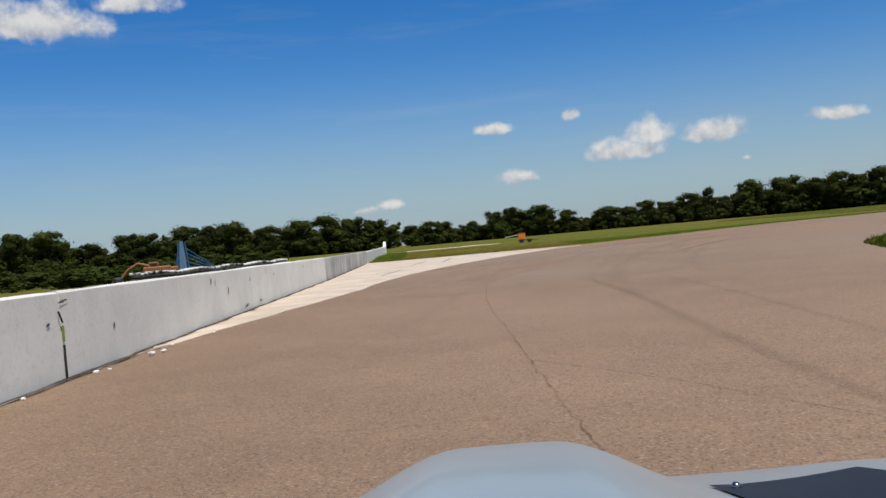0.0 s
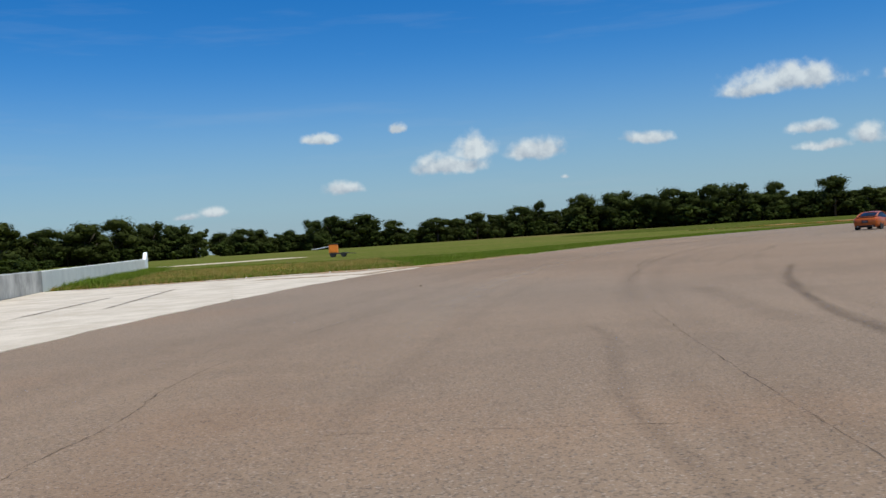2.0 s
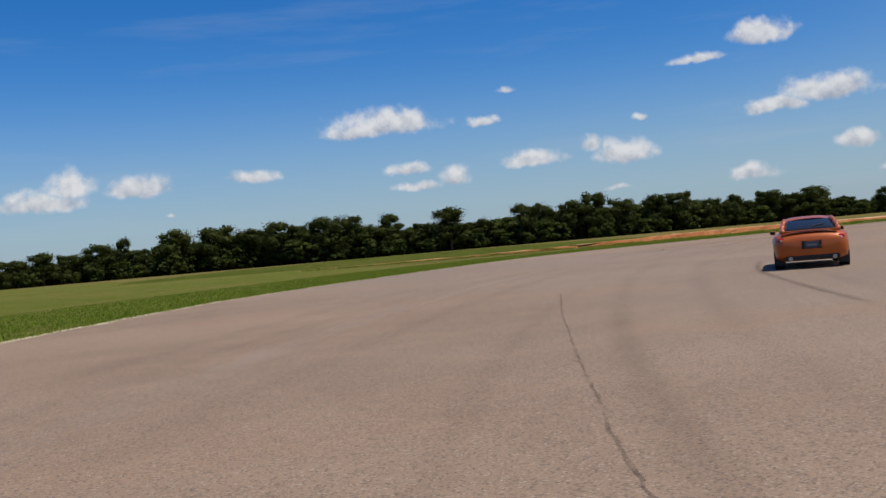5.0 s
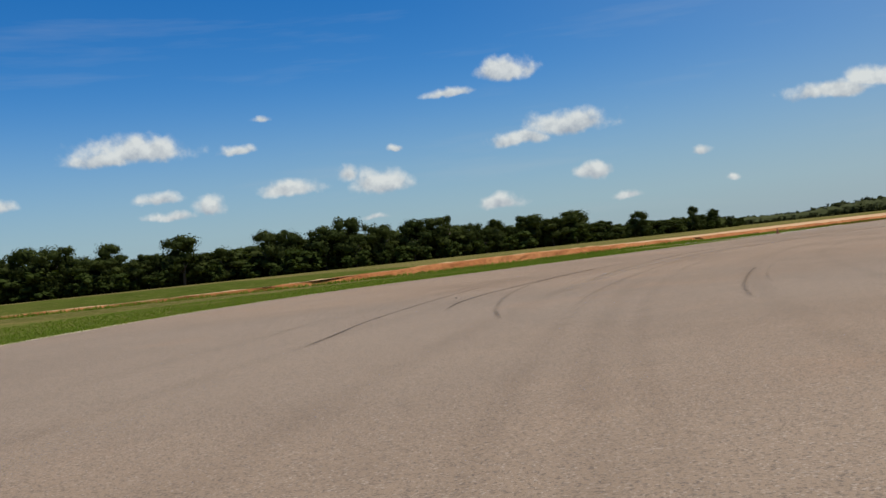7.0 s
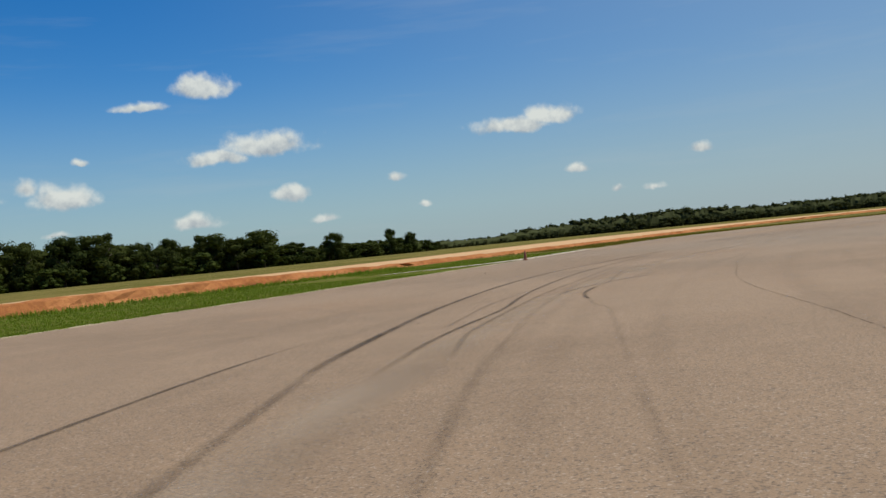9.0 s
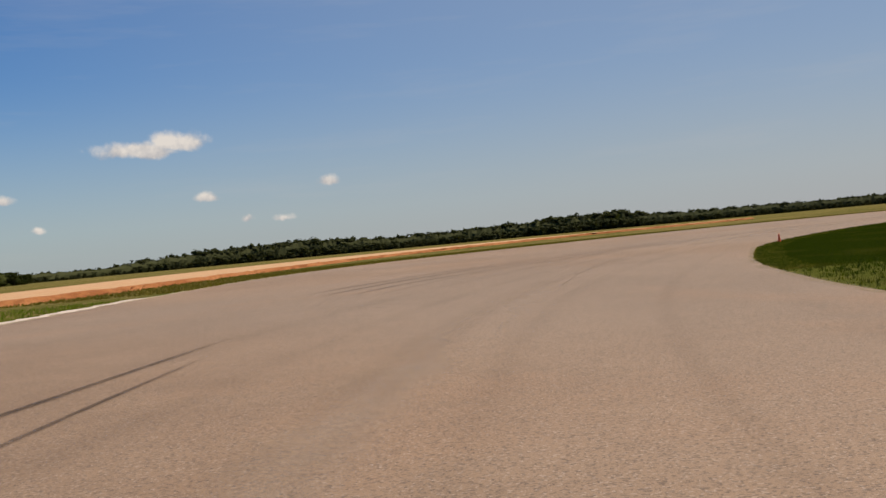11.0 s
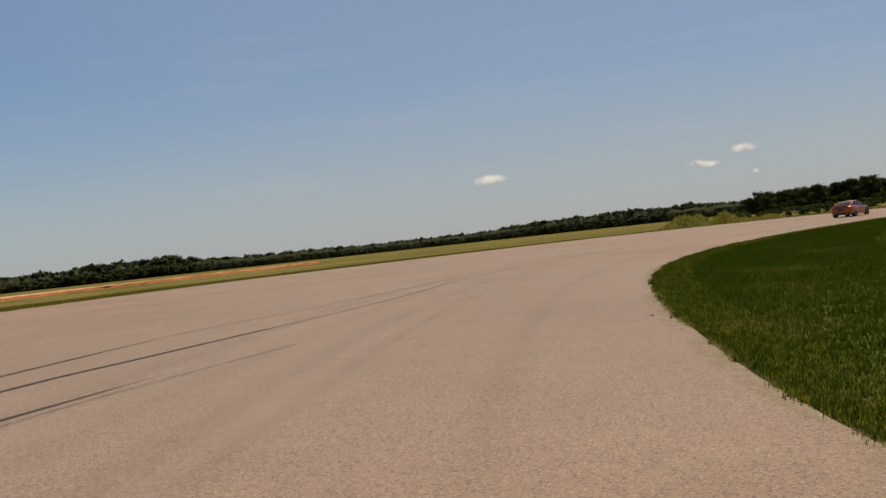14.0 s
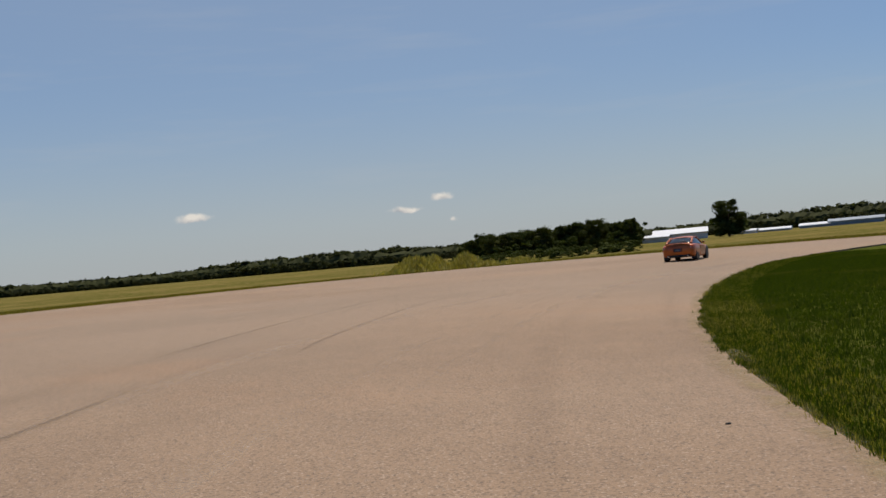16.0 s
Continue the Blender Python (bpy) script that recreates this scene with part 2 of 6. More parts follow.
def asphalt_material():
    m = Mat("worn_asphalt", 0.86, spec=0.25)
    grain = m.noise(95.0, 4.0, 0.75)
    stones = m.ramp(m.noise(52.0, 3.0, 0.7), 0.52, 0.70)
    chips = m.n.new("ShaderNodeTexVoronoi")
    chips.inputs["Scale"].default_value = 60.0
    m.l.new(m.co, chips.inputs["Vector"])
    split = m.n.new("ShaderNodeSeparateColor")
    m.l.new(chips.outputs["Color"], split.inputs[0])
    pale_chip, dark_chip = m.ramp(split.outputs[0], 0.86, 0.96), m.ramp(split.outputs[1], 0.74, 0.88)
    patch = m.noise(0.09, 5.0, 0.6)
    blot = m.noise(0.7, 5.0, 0.65)
    base = m.mix(m.ramp(patch, 0.35, 0.65), (0.212, 0.136, 0.081), (0.266, 0.175, 0.108))
    base = m.mix(m.ramp(blot, 0.42, 0.72, 0.0, 0.42), base, (0.300, 0.196, 0.118))
    base = m.mix(m.ramp(m.noise(0.025, 3.0, 0.5), 0.42, 0.62, 0.0, 0.45), base, (0.222, 0.172, 0.126))
    # rusty stain and greyer worn ground, metres across
    base = m.mix(m.ramp(m.noise(0.14, 4.0, 0.6), 0.54, 0.70, 0.0, 0.35), base, (0.285, 0.165, 0.090))
    base = m.mix(m.ramp(m.noise(3.4, 5.0, 0.7), 0.56, 0.74, 0.0, 0.28), base, (0.140, 0.098, 0.066))
    base = m.mix(m.math("MULTIPLY", stones, 0.26), base, (0.38, 0.31, 0.25))
    base = m.mix(m.ramp(grain, 0.32, 0.54, 0.45, 0.0), base, (0.070, 0.052, 0.040))
    base = m.mix(m.math("MULTIPLY", pale_chip, 0.28), base, (0.48, 0.40, 0.32))
    base = m.mix(m.math("MULTIPLY", dark_chip, 0.55), base, (0.060, 0.046, 0.036))
    m.colour(base)
    return m.bump(m.math("ADD", grain, stones), 0.40, 0.006).m


def grass_material(name="grass_ground", dry=0.22, lightness=1.0):
    """Mown or rough grass seen as a surface; dry: how much straw shows in it; lush: how light its green is."""
    m = Mat(name, 0.95, spec=0.0)
    fine = m.noise(9.0, 5.0, 0.7)
    mid = m.noise(0.35, 5.0, 0.65)
    wide = m.noise(0.05, 4.0, 0.6)
    base = m.mix(m.ramp(mid, 0.35, 0.65), tuple(lightness * q for q in (0.038, 0.055, 0.007)), tuple(lightness * q for q in (0.060, 0.076, 0.011)))
    base = m.mix(m.ramp(fine, 0.40, 0.68, 0.0, 0.7), base, tuple(lightness * q for q in (0.080, 0.092, 0.017)))
    base = m.mix(m.ramp(wide, 0.44, 0.66, dry * 0.3, dry), base, (0.150, 0.120, 0.038))
    base = m.mix(m.ramp(m.noise(1.3, 5.0, 0.7), 0.50, 0.66, 0.0, dry), base, (0.190, 0.140, 0.058))
    base = m.mix(m.ramp(fine, 0.28, 0.42, 0.7, 0.0), base, tuple(lightness * q for q in (0.030, 0.044, 0.006)))
    m.colour(base)
    return m.bump(fine, 0.8, 0.12).m


def blade_material(name, a, b, dry):
    m = Mat(name, 0.85, spec=0.02)
    r = m.island()
    base = m.mix(r, a, b)
    base = m.mix(m.ramp(m.noise(0.25, 3.0), 0.52, 0.72, 0.0, 0.6), base, dry)
    m.colour(base)
    return m.translucent(base, 0.30).m


def concrete_material(name, a, b, dark, streak=0.45):
    m = Mat(name, 0.9, spec=0.25)
    cloud = m.noise(0.6, 6.0, 0.65)
    fine = m.noise(14.0, 5.0, 0.7)
    run = m.noise(1.0, 5.0, 0.6, m.mapped((1.7, 1.7, 0.25)))
    base = m.mix(m.ramp(cloud, 0.3, 0.7), a, b)
    base = m.mix(m.ramp(run, 0.55, 0.78, 0.0, streak), base, dark)
    base = m.mix(m.ramp(fine, 0.30, 0.50, 0.35, 0.0), base, dark)
    m.colour(base)
    return m.bump(fine, 0.35, 0.01).m


def plain_material(name, col, rough=0.6, metal=0.0, spec=0.4, wear=0.25, scale=3.0):
    m = Mat(name, rough, metal, spec)
    n = m.noise(scale, 5.0, 0.65)
    m.colour(m.mix(m.ramp(n, 0.35, 0.75, 0.0, wear), col, tuple(c * 0.55 for c in col)))
    return m.m


def paint_material(name, col, flake):
    m = Mat(name, 0.34, 0.15, 0.45)
    n = m.noise(1.4, 4.0)
    m.colour(m.mix(m.ramp(n, 0.3, 0.8), col, flake))
    m.put("Coat Weight", 0.28).put("Coat Roughness", 0.10)
    return m.m


def clay_material():
    m = Mat("red_clay", 0.95, spec=0.1)
    wide = m.noise(0.12, 5.0, 0.65)
    fine = m.noise(2.2, 6.0, 0.7)
    base = m.mix(m.ramp(wide, 0.35, 0.65), (0.30, 0.108, 0.034), (0.40, 0.168, 0.062))
    base = m.mix(m.ramp(fine, 0.38, 0.62, 0.45, 0.0), base, (0.16, 0.05, 0.018))
    m.colour(base)
    return m.bump(fine, 0.8, 0.15).m


def leaf_material(name, a, b, lit):
    m = Mat(name, 0.85, spec=0.05)
    base = m.mix(m.random(), a, b)
    base = m.mix(m.ramp(m.island(), 0.45, 1.0, 0.0, 0.75), base, lit)
    m.colour(base)
    return m.translucent(base, 0.2).m


PALE_DIRT = concrete_material("pale_dry_dirt", (0.42, 0.232, 0.102), (0.50, 0.315, 0.165), (0.28, 0.14, 0.058))
ASPHALT = asphalt_material()
# GRASS carries shade and lens falloff in its colour; the field copy is brighter
GRASS, ROUGH_GRASS = grass_material(), grass_material("rough_field_grass", 0.6, 1.5)
DRY_FIELD = grass_material("dry_olive_field", 1.4, 0.9)
BLADE_INFIELD = blade_material("infield_blades", (0.030, 0.048, 0.004), (0.054, 0.074, 0.007), (0.095, 0.092, 0.018))
BLADE_EDGE = blade_material("yellowing_edge_blades", (0.14, 0.135, 0.022), (0.25, 0.21, 0.05), (0.34, 0.27, 0.09))
BLADE_VERGE = blade_material("verge_blades", (0.105, 0.150, 0.016), (0.165, 0.205, 0.028), (0.26, 0.225, 0.070))
BLADE_DRY = blade_material("half_dry_blades", (0.23, 0.175, 0.050), (0.42, 0.29, 0.100), (0.46, 0.30, 0.13))
BLADE_STRAW = blade_material("olive_straw_blades", (0.105, 0.095, 0.018), (0.185, 0.145, 0.034), (0.25, 0.18, 0.060))
APRON = concrete_material("bleached_concrete", (0.45, 0.37, 0.28), (0.60, 0.505, 0.40), (0.28, 0.21, 0.15), 0.35)
WALL = concrete_material("whitewashed_concrete", (0.64, 0.625, 0.57), (0.75, 0.73, 0.665), (0.44, 0.42, 0.375), 0.12)
WALL_OLD = concrete_material("bare_grey_concrete", (0.27, 0.265, 0.245), (0.54, 0.53, 0.49), (0.14, 0.135, 0.125), 0.25)
SHOULDER = concrete_material("dry_sandy_shoulder", (0.36, 0.28, 0.17), (0.44, 0.36, 0.22), (0.16, 0.15, 0.06))
CLAY = clay_material()
REDDISH_DIRT = concrete_material("reddish_dry_dirt", (0.28, 0.17, 0.09), (0.39, 0.265, 0.155), (0.20, 0.11, 0.05))
LEAF = leaf_material("broad_leaves", (0.024, 0.033, 0.008), (0.040, 0.047, 0.011), (0.062, 0.070, 0.017))
# distance haze is mixed into these leaf colours: paler and greyer than the near leaves
LEAF_FAR_HAZED = leaf_material("far_leaves_hazed", (0.042, 0.047, 0.018), (0.050, 0.055, 0.021), (0.064, 0.068, 0.026))
LEAF_BUSH = leaf_material("undergrowth_leaves", (0.026, 0.037, 0.008), (0.038, 0.050, 0.010), (0.064, 0.076, 0.017))
LEAF_YELLOW = leaf_material("weed_leaves", (0.23, 0.205, 0.05), (0.35, 0.295, 0.08), (0.54, 0.43, 0.16))
BARK = plain_material("bark", (0.10, 0.075, 0.055), 0.9, wear=0.6, scale=5.0)


# ---------------------------------------------------------------- mesh helpers
def mesh_of(name, bm, material=None, smooth=False):
    me = bpy.data.meshes.new(name)
    bm.to_mesh(me)
    bm.free()
    if material:
        me.materials.append(material)
    if smooth:
        me.polygons.foreach_set("use_smooth", [True] * len(me.polygons))
    return me


def data_mesh(name, verts, faces, material=None, smooth=False):
    me = bpy.data.meshes.new(name)
    me.from_pydata(verts, [], faces)
    me.update()
    if material:
        me.materials.append(material)
    if smooth:
        me.polygons.foreach_set("use_smooth", [True] * len(me.polygons))
    return me


def part(name, mesh, parent, label="", m=None):
    """Links a mesh as one object under a thing or a part."""
    ob = new(name, mesh)
    ob.parent = parent
    if m is not None:
        ob.matrix_basis = m
    if label:
        ob["label"] = label
    return ob


def thing(name, label, category, group="", m=None):
    ob = new(name)
    ob.empty_display_size = 0.2
    if m is not None:
        ob.matrix_basis = m
    return tagged(ob, label, category, group)


def curve(points, step=1.5, closed=False):
    """A smooth line through plan points, at even steps."""
    p = [np.array(q, float) for q in points]
    out = []
    n = len(p)
    for i in range(n - 1):
        a, b, c, d = p[max(i - 1, 0)], p[i], p[i + 1], p[min(i + 2, n - 1)]
        k = max(2, int(np.linalg.norm(c - b) / step))
        for j in range(k):
            t = j / k
            out.append(0.5 * (2 * b + (c - a) * t + (2 * a - 5 * b + 4 * c - d) * t * t + (3 * b - a - 3 * c + d) * t ** 3))
    out.append(p[-1])
    return np.array(out)


def slab(name, outline, top, bottom, material):
    """A flat plate with a given plan outline and thickness."""
    n = len(outline)
    pts = [Vector((x, y, 0)) for x, y in outline]
    tris = tessellate_polygon([pts])
    verts = [(x, y, top) for x, y in outline] + [(x, y, bottom) for x, y in outline]
    area = sum(outline[i][0] * outline[(i + 1) % n][1] - outline[(i + 1) % n][0] * outline[i][1] for i in range(n))
    faces = []
    for a, b, c in tris:
        u, v = pts[b] - pts[a], pts[c] - pts[a]
        faces.append((a, b, c) if u.x * v.y - u.y * v.x > 0 else (a, c, b))
    for i in range(n):
        j = (i + 1) % n
        faces.append((i, i + n, j + n, j) if area > 0 else (j, j + n, i + n, i))
    return data_mesh(name, verts, faces, material)


def box(sx, sy, sz, at=(0, 0, 0), bevel=0.0, bm=None, segments=2):
    """A bevelled block, base centre at the given point."""
    out = bmesh.new() if bm is None else bm
    r = bmesh.ops.create_cube(out, size=1.0, matrix=Matrix.Translation((at[0], at[1], at[2] + sz / 2)) @ Matrix.Diagonal((sx, sy, sz, 1)))
    if bevel > 0:
        edges = list({e for v in r["verts"] for e in v.link_edges})
        bmesh.ops.bevel(out, geom=edges, offset=bevel, segments=segments, affect="EDGES", profile=0.5)
    return out


def rod(a, b, r, sides=10, bm=None, r2=None):
    """A round bar from a to b."""
    out = bmesh.new() if bm is None else bm
    a, b = Vector(a), Vector(b)
    m = Matrix.Translation((a + b) / 2) @ (b - a).to_track_quat("Z", "Y").to_matrix().to_4x4()
    bmesh.ops.create_cone(out, cap_ends=True, segments=sides, radius1=r, radius2=r if r2 is None else r2, depth=(b - a).length, matrix=m)
    return out


def ribbon(name, line, width, z, material, uneven=0.15, seed=0):
    """A thin flat strip along a plan line."""
    rng = np.random.default_rng(seed)
    d = np.gradient(line, axis=0)
    d /= np.linalg.norm(d, axis=1)[:, None] + 1e-9
    nrm = np.stack([-d[:, 1], d[:, 0]], 1)
    w = width / 2 * (1 + uneven * rng.normal(size=len(line)))
    w[0] *= 0.3
    w[-1] *= 0.3
    a, b = line + nrm * w[:, None], line - nrm * w[:, None]
    n = len(line)
    both = np.concatenate([a, b])
    verts = [(x, y, z + q) for (x, y), q in zip(both, dip(both[:, 0], both[:, 1]))]
    faces = [(i + n, i + 1 + n, i + 1, i) for i in range(n - 1)]
    me = data_mesh(name, verts, faces, material)
    run = np.concatenate([[0], np.cumsum(np.linalg.norm(np.diff(line, axis=0), axis=1))])
    uv = me.uv_layers.new(name="across")
    for loop in me.loops:
        i = loop.vertex_index
        uv.data[loop.index].uv = (run[i % n] / max(run[-1], 1e-6), 1.0 if i < n else 0.0)
    return me


# ---------------------------------------------------------------- plan of the ground
OUTER = curve([(-4.75, -60), (-4.75, 8), (-4.6, 15.5), (-4.2, 20), (-3.1, 28), (-1.9, 40), (0.1, 50), (3.2, 61), (7.0, 71.3),
               (11.6, 80.6), (15.3, 87), (22.6, 96.5), (31, 108), (41, 119.5), (55, 130.5), (72, 141.5), (86, 146.3), (100, 146.2),
               (122, 145.9), (140, 145.6), (160, 146.5), (185, 146.5), (206, 141.8), (221, 133.6), (242, 117.5), (258, 101), (268, 79), (274, 56),
               (271, 42), (262, 32), (248, 27), (232, 26.5), (216, 30), (196, 36)])
INNER = curve([(9, -60), (9.5, 12), (12.2, 25), (13.4, 30), (15.4, 35.3), (19, 40.5), (26, 45.5), (45, 60), (75, 88), (96, 112),
               (107, 118.4), (118, 122.4), (127, 123.5), (135, 123.3), (142, 122.6), (149.0, 121.4), (154.2, 120.1), (158.3, 118.9), (162.3, 117.7),
               (166.1, 116.2), (169.8, 114.5), (173.4, 112.7), (176.9, 110.65), (180.3, 108.6), (183.7, 106.4), (187.0, 104.15), (190.2, 101.7), (193.4, 99.0),
               (196.4, 96.2), (199.3, 93.2), (202.1, 90.0), (204.8, 86.6), (207.3, 83.0), (209.7, 79.3), (212, 75.3), (214.1, 71.2), (216.2, 66.9), (218.2, 62.3),
               (220, 57.4), (220.6, 52), (218.5, 46), (210, 42.5), (196, 46)])
rough_rng = np.random.default_rng(5)


def frayed(line, amount):
    out = line.copy()
    out += rough_rng.normal(size=out.shape) * amount
    return out


OUTER_EDGE, INNER_EDGE = frayed(OUTER, 0.05), frayed(INNER, 0.018)
TRACK_OUTLINE = [tuple(p) for p in OUTER_EDGE] + [tuple(p) for p in INNER_EDGE[::-1]]


def edge_distance(px, py, line):
    """Distance of many points from a plan line."""
    best = np.full(px.shape, 1e9)
    for a, b in zip(line[:-1:2], line[2::2]):
        ab = b - a
        t = np.clip(((px - a[0]) * ab[0] + (py - a[1]) * ab[1]) / (ab @ ab), 0, 1)
        best = np.minimum(best, np.hypot(px - a[0] - t * ab[0], py - a[1] - t * ab[1]))
    return best


def inside(px, py, poly):
    res = np.zeros(px.shape, bool)
    q = np.array(poly)
    j = len(q) - 1
    for i in range(len(q)):
        xi, yi, xj, yj = q[i][0], q[i][1], q[j][0], q[j][1]
        if yi != yj:
            res ^= ((yi > py) != (yj > py)) & (px < (xj - xi) * (py - yi) / (yj - yi) + xi)
        j = i
    return res


INNER_BEND = INNER[INNER[:, 0] > 100]
INFIELD = [tuple(p) for p in INNER]
FALL_AT, FALL = (0.0, 4.0, 7.0, 10.0), (0.25, 0.105, 0.03, 0.0)


def dip(px, py):
    """How far the bend falls away towards its inner edge and the infield."""
    px, py = np.asarray(px, float), np.asarray(py, float)
    d = edge_distance(px, py, INNER_BEND)
    fall = np.where(inside(px, py, INFIELD), FALL[0], np.interp(d, FALL_AT, FALL))
    return -fall * np.clip((px - 113) / 16, 0, 1) * np.clip((py - 44) / 10, 0, 1)


def dip_at(x, y):
    return float(dip(np.array([x]), np.array([y]))[0])


BOWL = [tuple(p) for p in OUTER] + [(196, -400), (-4.75, -400)]


def ground_height(px, py):
    """Verge and field levels: the land outside climbs gently from the track."""
    d = edge_distance(px, py, OUTER)
    out = ~inside(px, py, BOWL)
    s = np.clip((d - 6) / 70, 0, 1)
    rise = 0.45 * s * s * (3 - 2 * s)
    bend = dip(px, py)
    under_road = (bend < -0.001) & ~inside(px, py, INFIELD)
    return np.where(out, -0.03 + rise, -0.035 + bend - 0.12 * under_road)


def build_ground():
    def axis(lo, hi):
        a = np.arange(lo, hi, 4.0)
        left = lo - np.cumsum(4.0 * 1.16 ** np.arange(1, 36))
        right = hi + np.cumsum(4.0 * 1.16 ** np.arange(1, 36))
        return np.concatenate([left[::-1], a, right])
    gx, gy = axis(-90.0, 330.0), axis(-60.0, 260.0)
    X, Y = np.meshgrid(gx, gy)
    Z = ground_height(X.ravel(), Y.ravel())
    n, k = len(gx), len(gy)
    verts = np.stack([X.ravel(), Y.ravel(), Z], 1).tolist()
    faces = [(j * n + i, j * n + i + 1, (j + 1) * n + i + 1, (j + 1) * n + i) for j in range(k - 1) for i in range(n - 1)]
    me = data_mesh("ground", verts, faces, GRASS, True)
    me.materials.append(ROUGH_GRASS)
    me.materials.append(DRY_FIELD)
    mid = np.array([np.mean([verts[q] for q in f], axis=0) for f in faces])
    rough = (~inside(mid[:, 0], mid[:, 1], BOWL)).astype(np.int32)
    me.polygons.foreach_set("material_index", (rough + rough * ((mid[:, 0] > 150) | ((mid[:, 0] > 75) & (mid[:, 1] > 158)))).astype(np.int32))
    ob = new("ground", me)
    tagged(ob, "flat mown grass field with dry brown patches", "ground", kind="structure")


build_ground()
def build_road():
    """One asphalt sheet; along the inner edge of the bend it falls away in a band of strips."""
    g = np.gradient(INNER, axis=0)
    g /= np.linalg.norm(g, axis=1)[:, None]
    side = np.stack([-g[:, 1], g[:, 0]], 1)
    a = next(i for i in range(len(INNER)) if INNER[i, 0] > 111)
    b = next(i for i in range(a, len(INNER)) if INNER[i, 1] < 43.9)
    far = [tuple(INNER[i] + side[i] * FALL_AT[-1]) for i in range(a, b + 1)]
    outline = [tuple(p) for p in OUTER_EDGE] + [tuple(p) for p in INNER_EDGE[:b - 1:-1]] + far[::-1] + [tuple(p) for p in INNER_EDGE[:a + 1][::-1]]
    verts = [(x, y, 0.0) for x, y in outline]
    pts = [Vector(v) for v in verts]
    faces = []
    for i, j, k in tessellate_polygon([pts]):
        u, v = pts[j] - pts[i], pts[k] - pts[i]
        faces.append((i, j, k) if u.x * v.y - u.y * v.x > 0 else (i, k, j))
    o, n = len(verts), len(FALL_AT)
    for i in range(a, b + 1):
        row = [INNER_EDGE[i]] + [INNER[i] + side[i] * q for q in FALL_AT[1:]]
        z = dip([p[0] for p in row], [p[1] for p in row])
        verts += [(p[0], p[1], 0.0 if k == n - 1 else float(z[k])) for k, p in enumerate(row)]
        if i > a:
            q = o + (i - a) * n
            faces += [(q + k, q + k + 1, q + k + 1 - n, q + k - n) for k in range(n - 1)]
    rim = np.array(TRACK_OUTLINE)
    zr = dip(rim[:, 0], rim[:, 1])
    o, n = len(verts), len(rim)
    verts += [(x, y, float(z)) for (x, y), z in zip(rim, zr)] + [(x, y, -0.6) for x, y in rim]
    faces += [(o + (i + 1) % n, o + n + (i + 1) % n, o + n + i, o + i) for i in range(n)]
    return data_mesh("road", verts, faces, ASPHALT)


road = new("road", build_road())
tagged(road, "wide worn pinkish grey asphalt race track bend", "road", kind="structure")
# ---------------------------------------------------------------- woods
def crown_arrays(seed, leaves=2000, leaf=0.034, low=0.06):
    """An uneven crown of leaf clumps on dark inner masses; one unit high, about 0.8 wide."""
    rng = np.random.default_rng(seed)
    verts, faces = [], []
    blobs = []
    k = int(rng.integers(13, 18))
    for i in range(k):
        z = low + 0.12 + (0.74 - low) * (i + rng.uniform(0, 0.8)) / k
        reach = 0.30 * math.sin(math.pi * min(0.92, max(0.2, (z - low) / (1.02 - low)))) ** 0.5
        a = rng.uniform(0, 6.28)
        r = reach * rng.uniform(0.3, 1.0)
        s = rng.uniform(0.09, 0.175)
        blobs.append((r * math.cos(a), r * math.sin(a), z, s, s * rng.uniform(0.65, 0.9)))
    for i in range(5):
        blobs.append((rng.normal() * 0.12, rng.normal() * 0.12, rng.uniform(0.72, 0.90), rng.uniform(0.05, 0.11), rng.uniform(0.05, 0.09)))
    ico = bmesh.new()
    bmesh.ops.create_icosphere(ico, subdivisions=1, radius=1.0)
    iv, jf = [v.co.copy() for v in ico.verts], [tuple(v.index for v in f.verts) for f in ico.faces]
    ico.free()
    for bx, by, bz, br, bh in blobs:
        o = len(verts)
        for v in iv:
            s = 0.78 * rng.uniform(0.75, 1.1)
            verts.append((bx + v.x * br * s, by + v.y * br * s, bz + v.z * bh * s))
        faces += [tuple(o + q for q in f) for f in jf]
    for i in range(leaves):
        bx, by, bz, br, bh = blobs[int(rng.integers(len(blobs)))]
        d = rng.normal(size=3)
        d /= np.linalg.norm(d)
        s = rng.uniform(0.72, 1.25) if rng.uniform() < 0.8 else rng.uniform(1.2, 1.55)
        c = np.array([bx + d[0] * br * s, by + d[1] * br * s, bz + d[2] * bh * s])
        u, w = rng.normal(size=3), rng.normal(size=3)
        u -= d * (u @ d) * 0.88
        w -= d * (w @ d) * 0.88
        h = leaf * rng.uniform(0.45, 1.1)
        u, w = u / np.linalg.norm(u) * h, w / np.linalg.norm(w) * h
        o = len(verts)
        verts += [tuple(c - u), tuple(c - w), tuple(c + u), tuple(c + w)]
        faces.append((o, o + 1, o + 2, o + 3))
    return np.array(verts), faces


def crown_mesh(name, seed, material, leaves=2000, leaf=0.034, low=0.06):
    v, f = crown_arrays(seed, leaves, leaf, low)
    return data_mesh(name, v.tolist(), f, material)


def trunk_mesh(name, seed):
    """A tapered trunk with a few limbs, one unit high."""
    rng = np.random.default_rng(seed)
    bm = rod((0, 0, -0.02), (rng.normal() * 0.01, rng.normal() * 0.01, 0.45), 0.028, 8, r2=0.016)
    for i in range(5):
        a = i * 1.26 + rng.uniform(-0.4, 0.4)
        z = rng.uniform(0.22, 0.45)
        r = rng.uniform(0.14, 0.24)
        rod((0, 0, z), (r * math.cos(a), r * math.sin(a), z + rng.uniform(0.12, 0.3)), 0.011, 6, bm, 0.004)
    return mesh_of(name, bm, BARK, True)


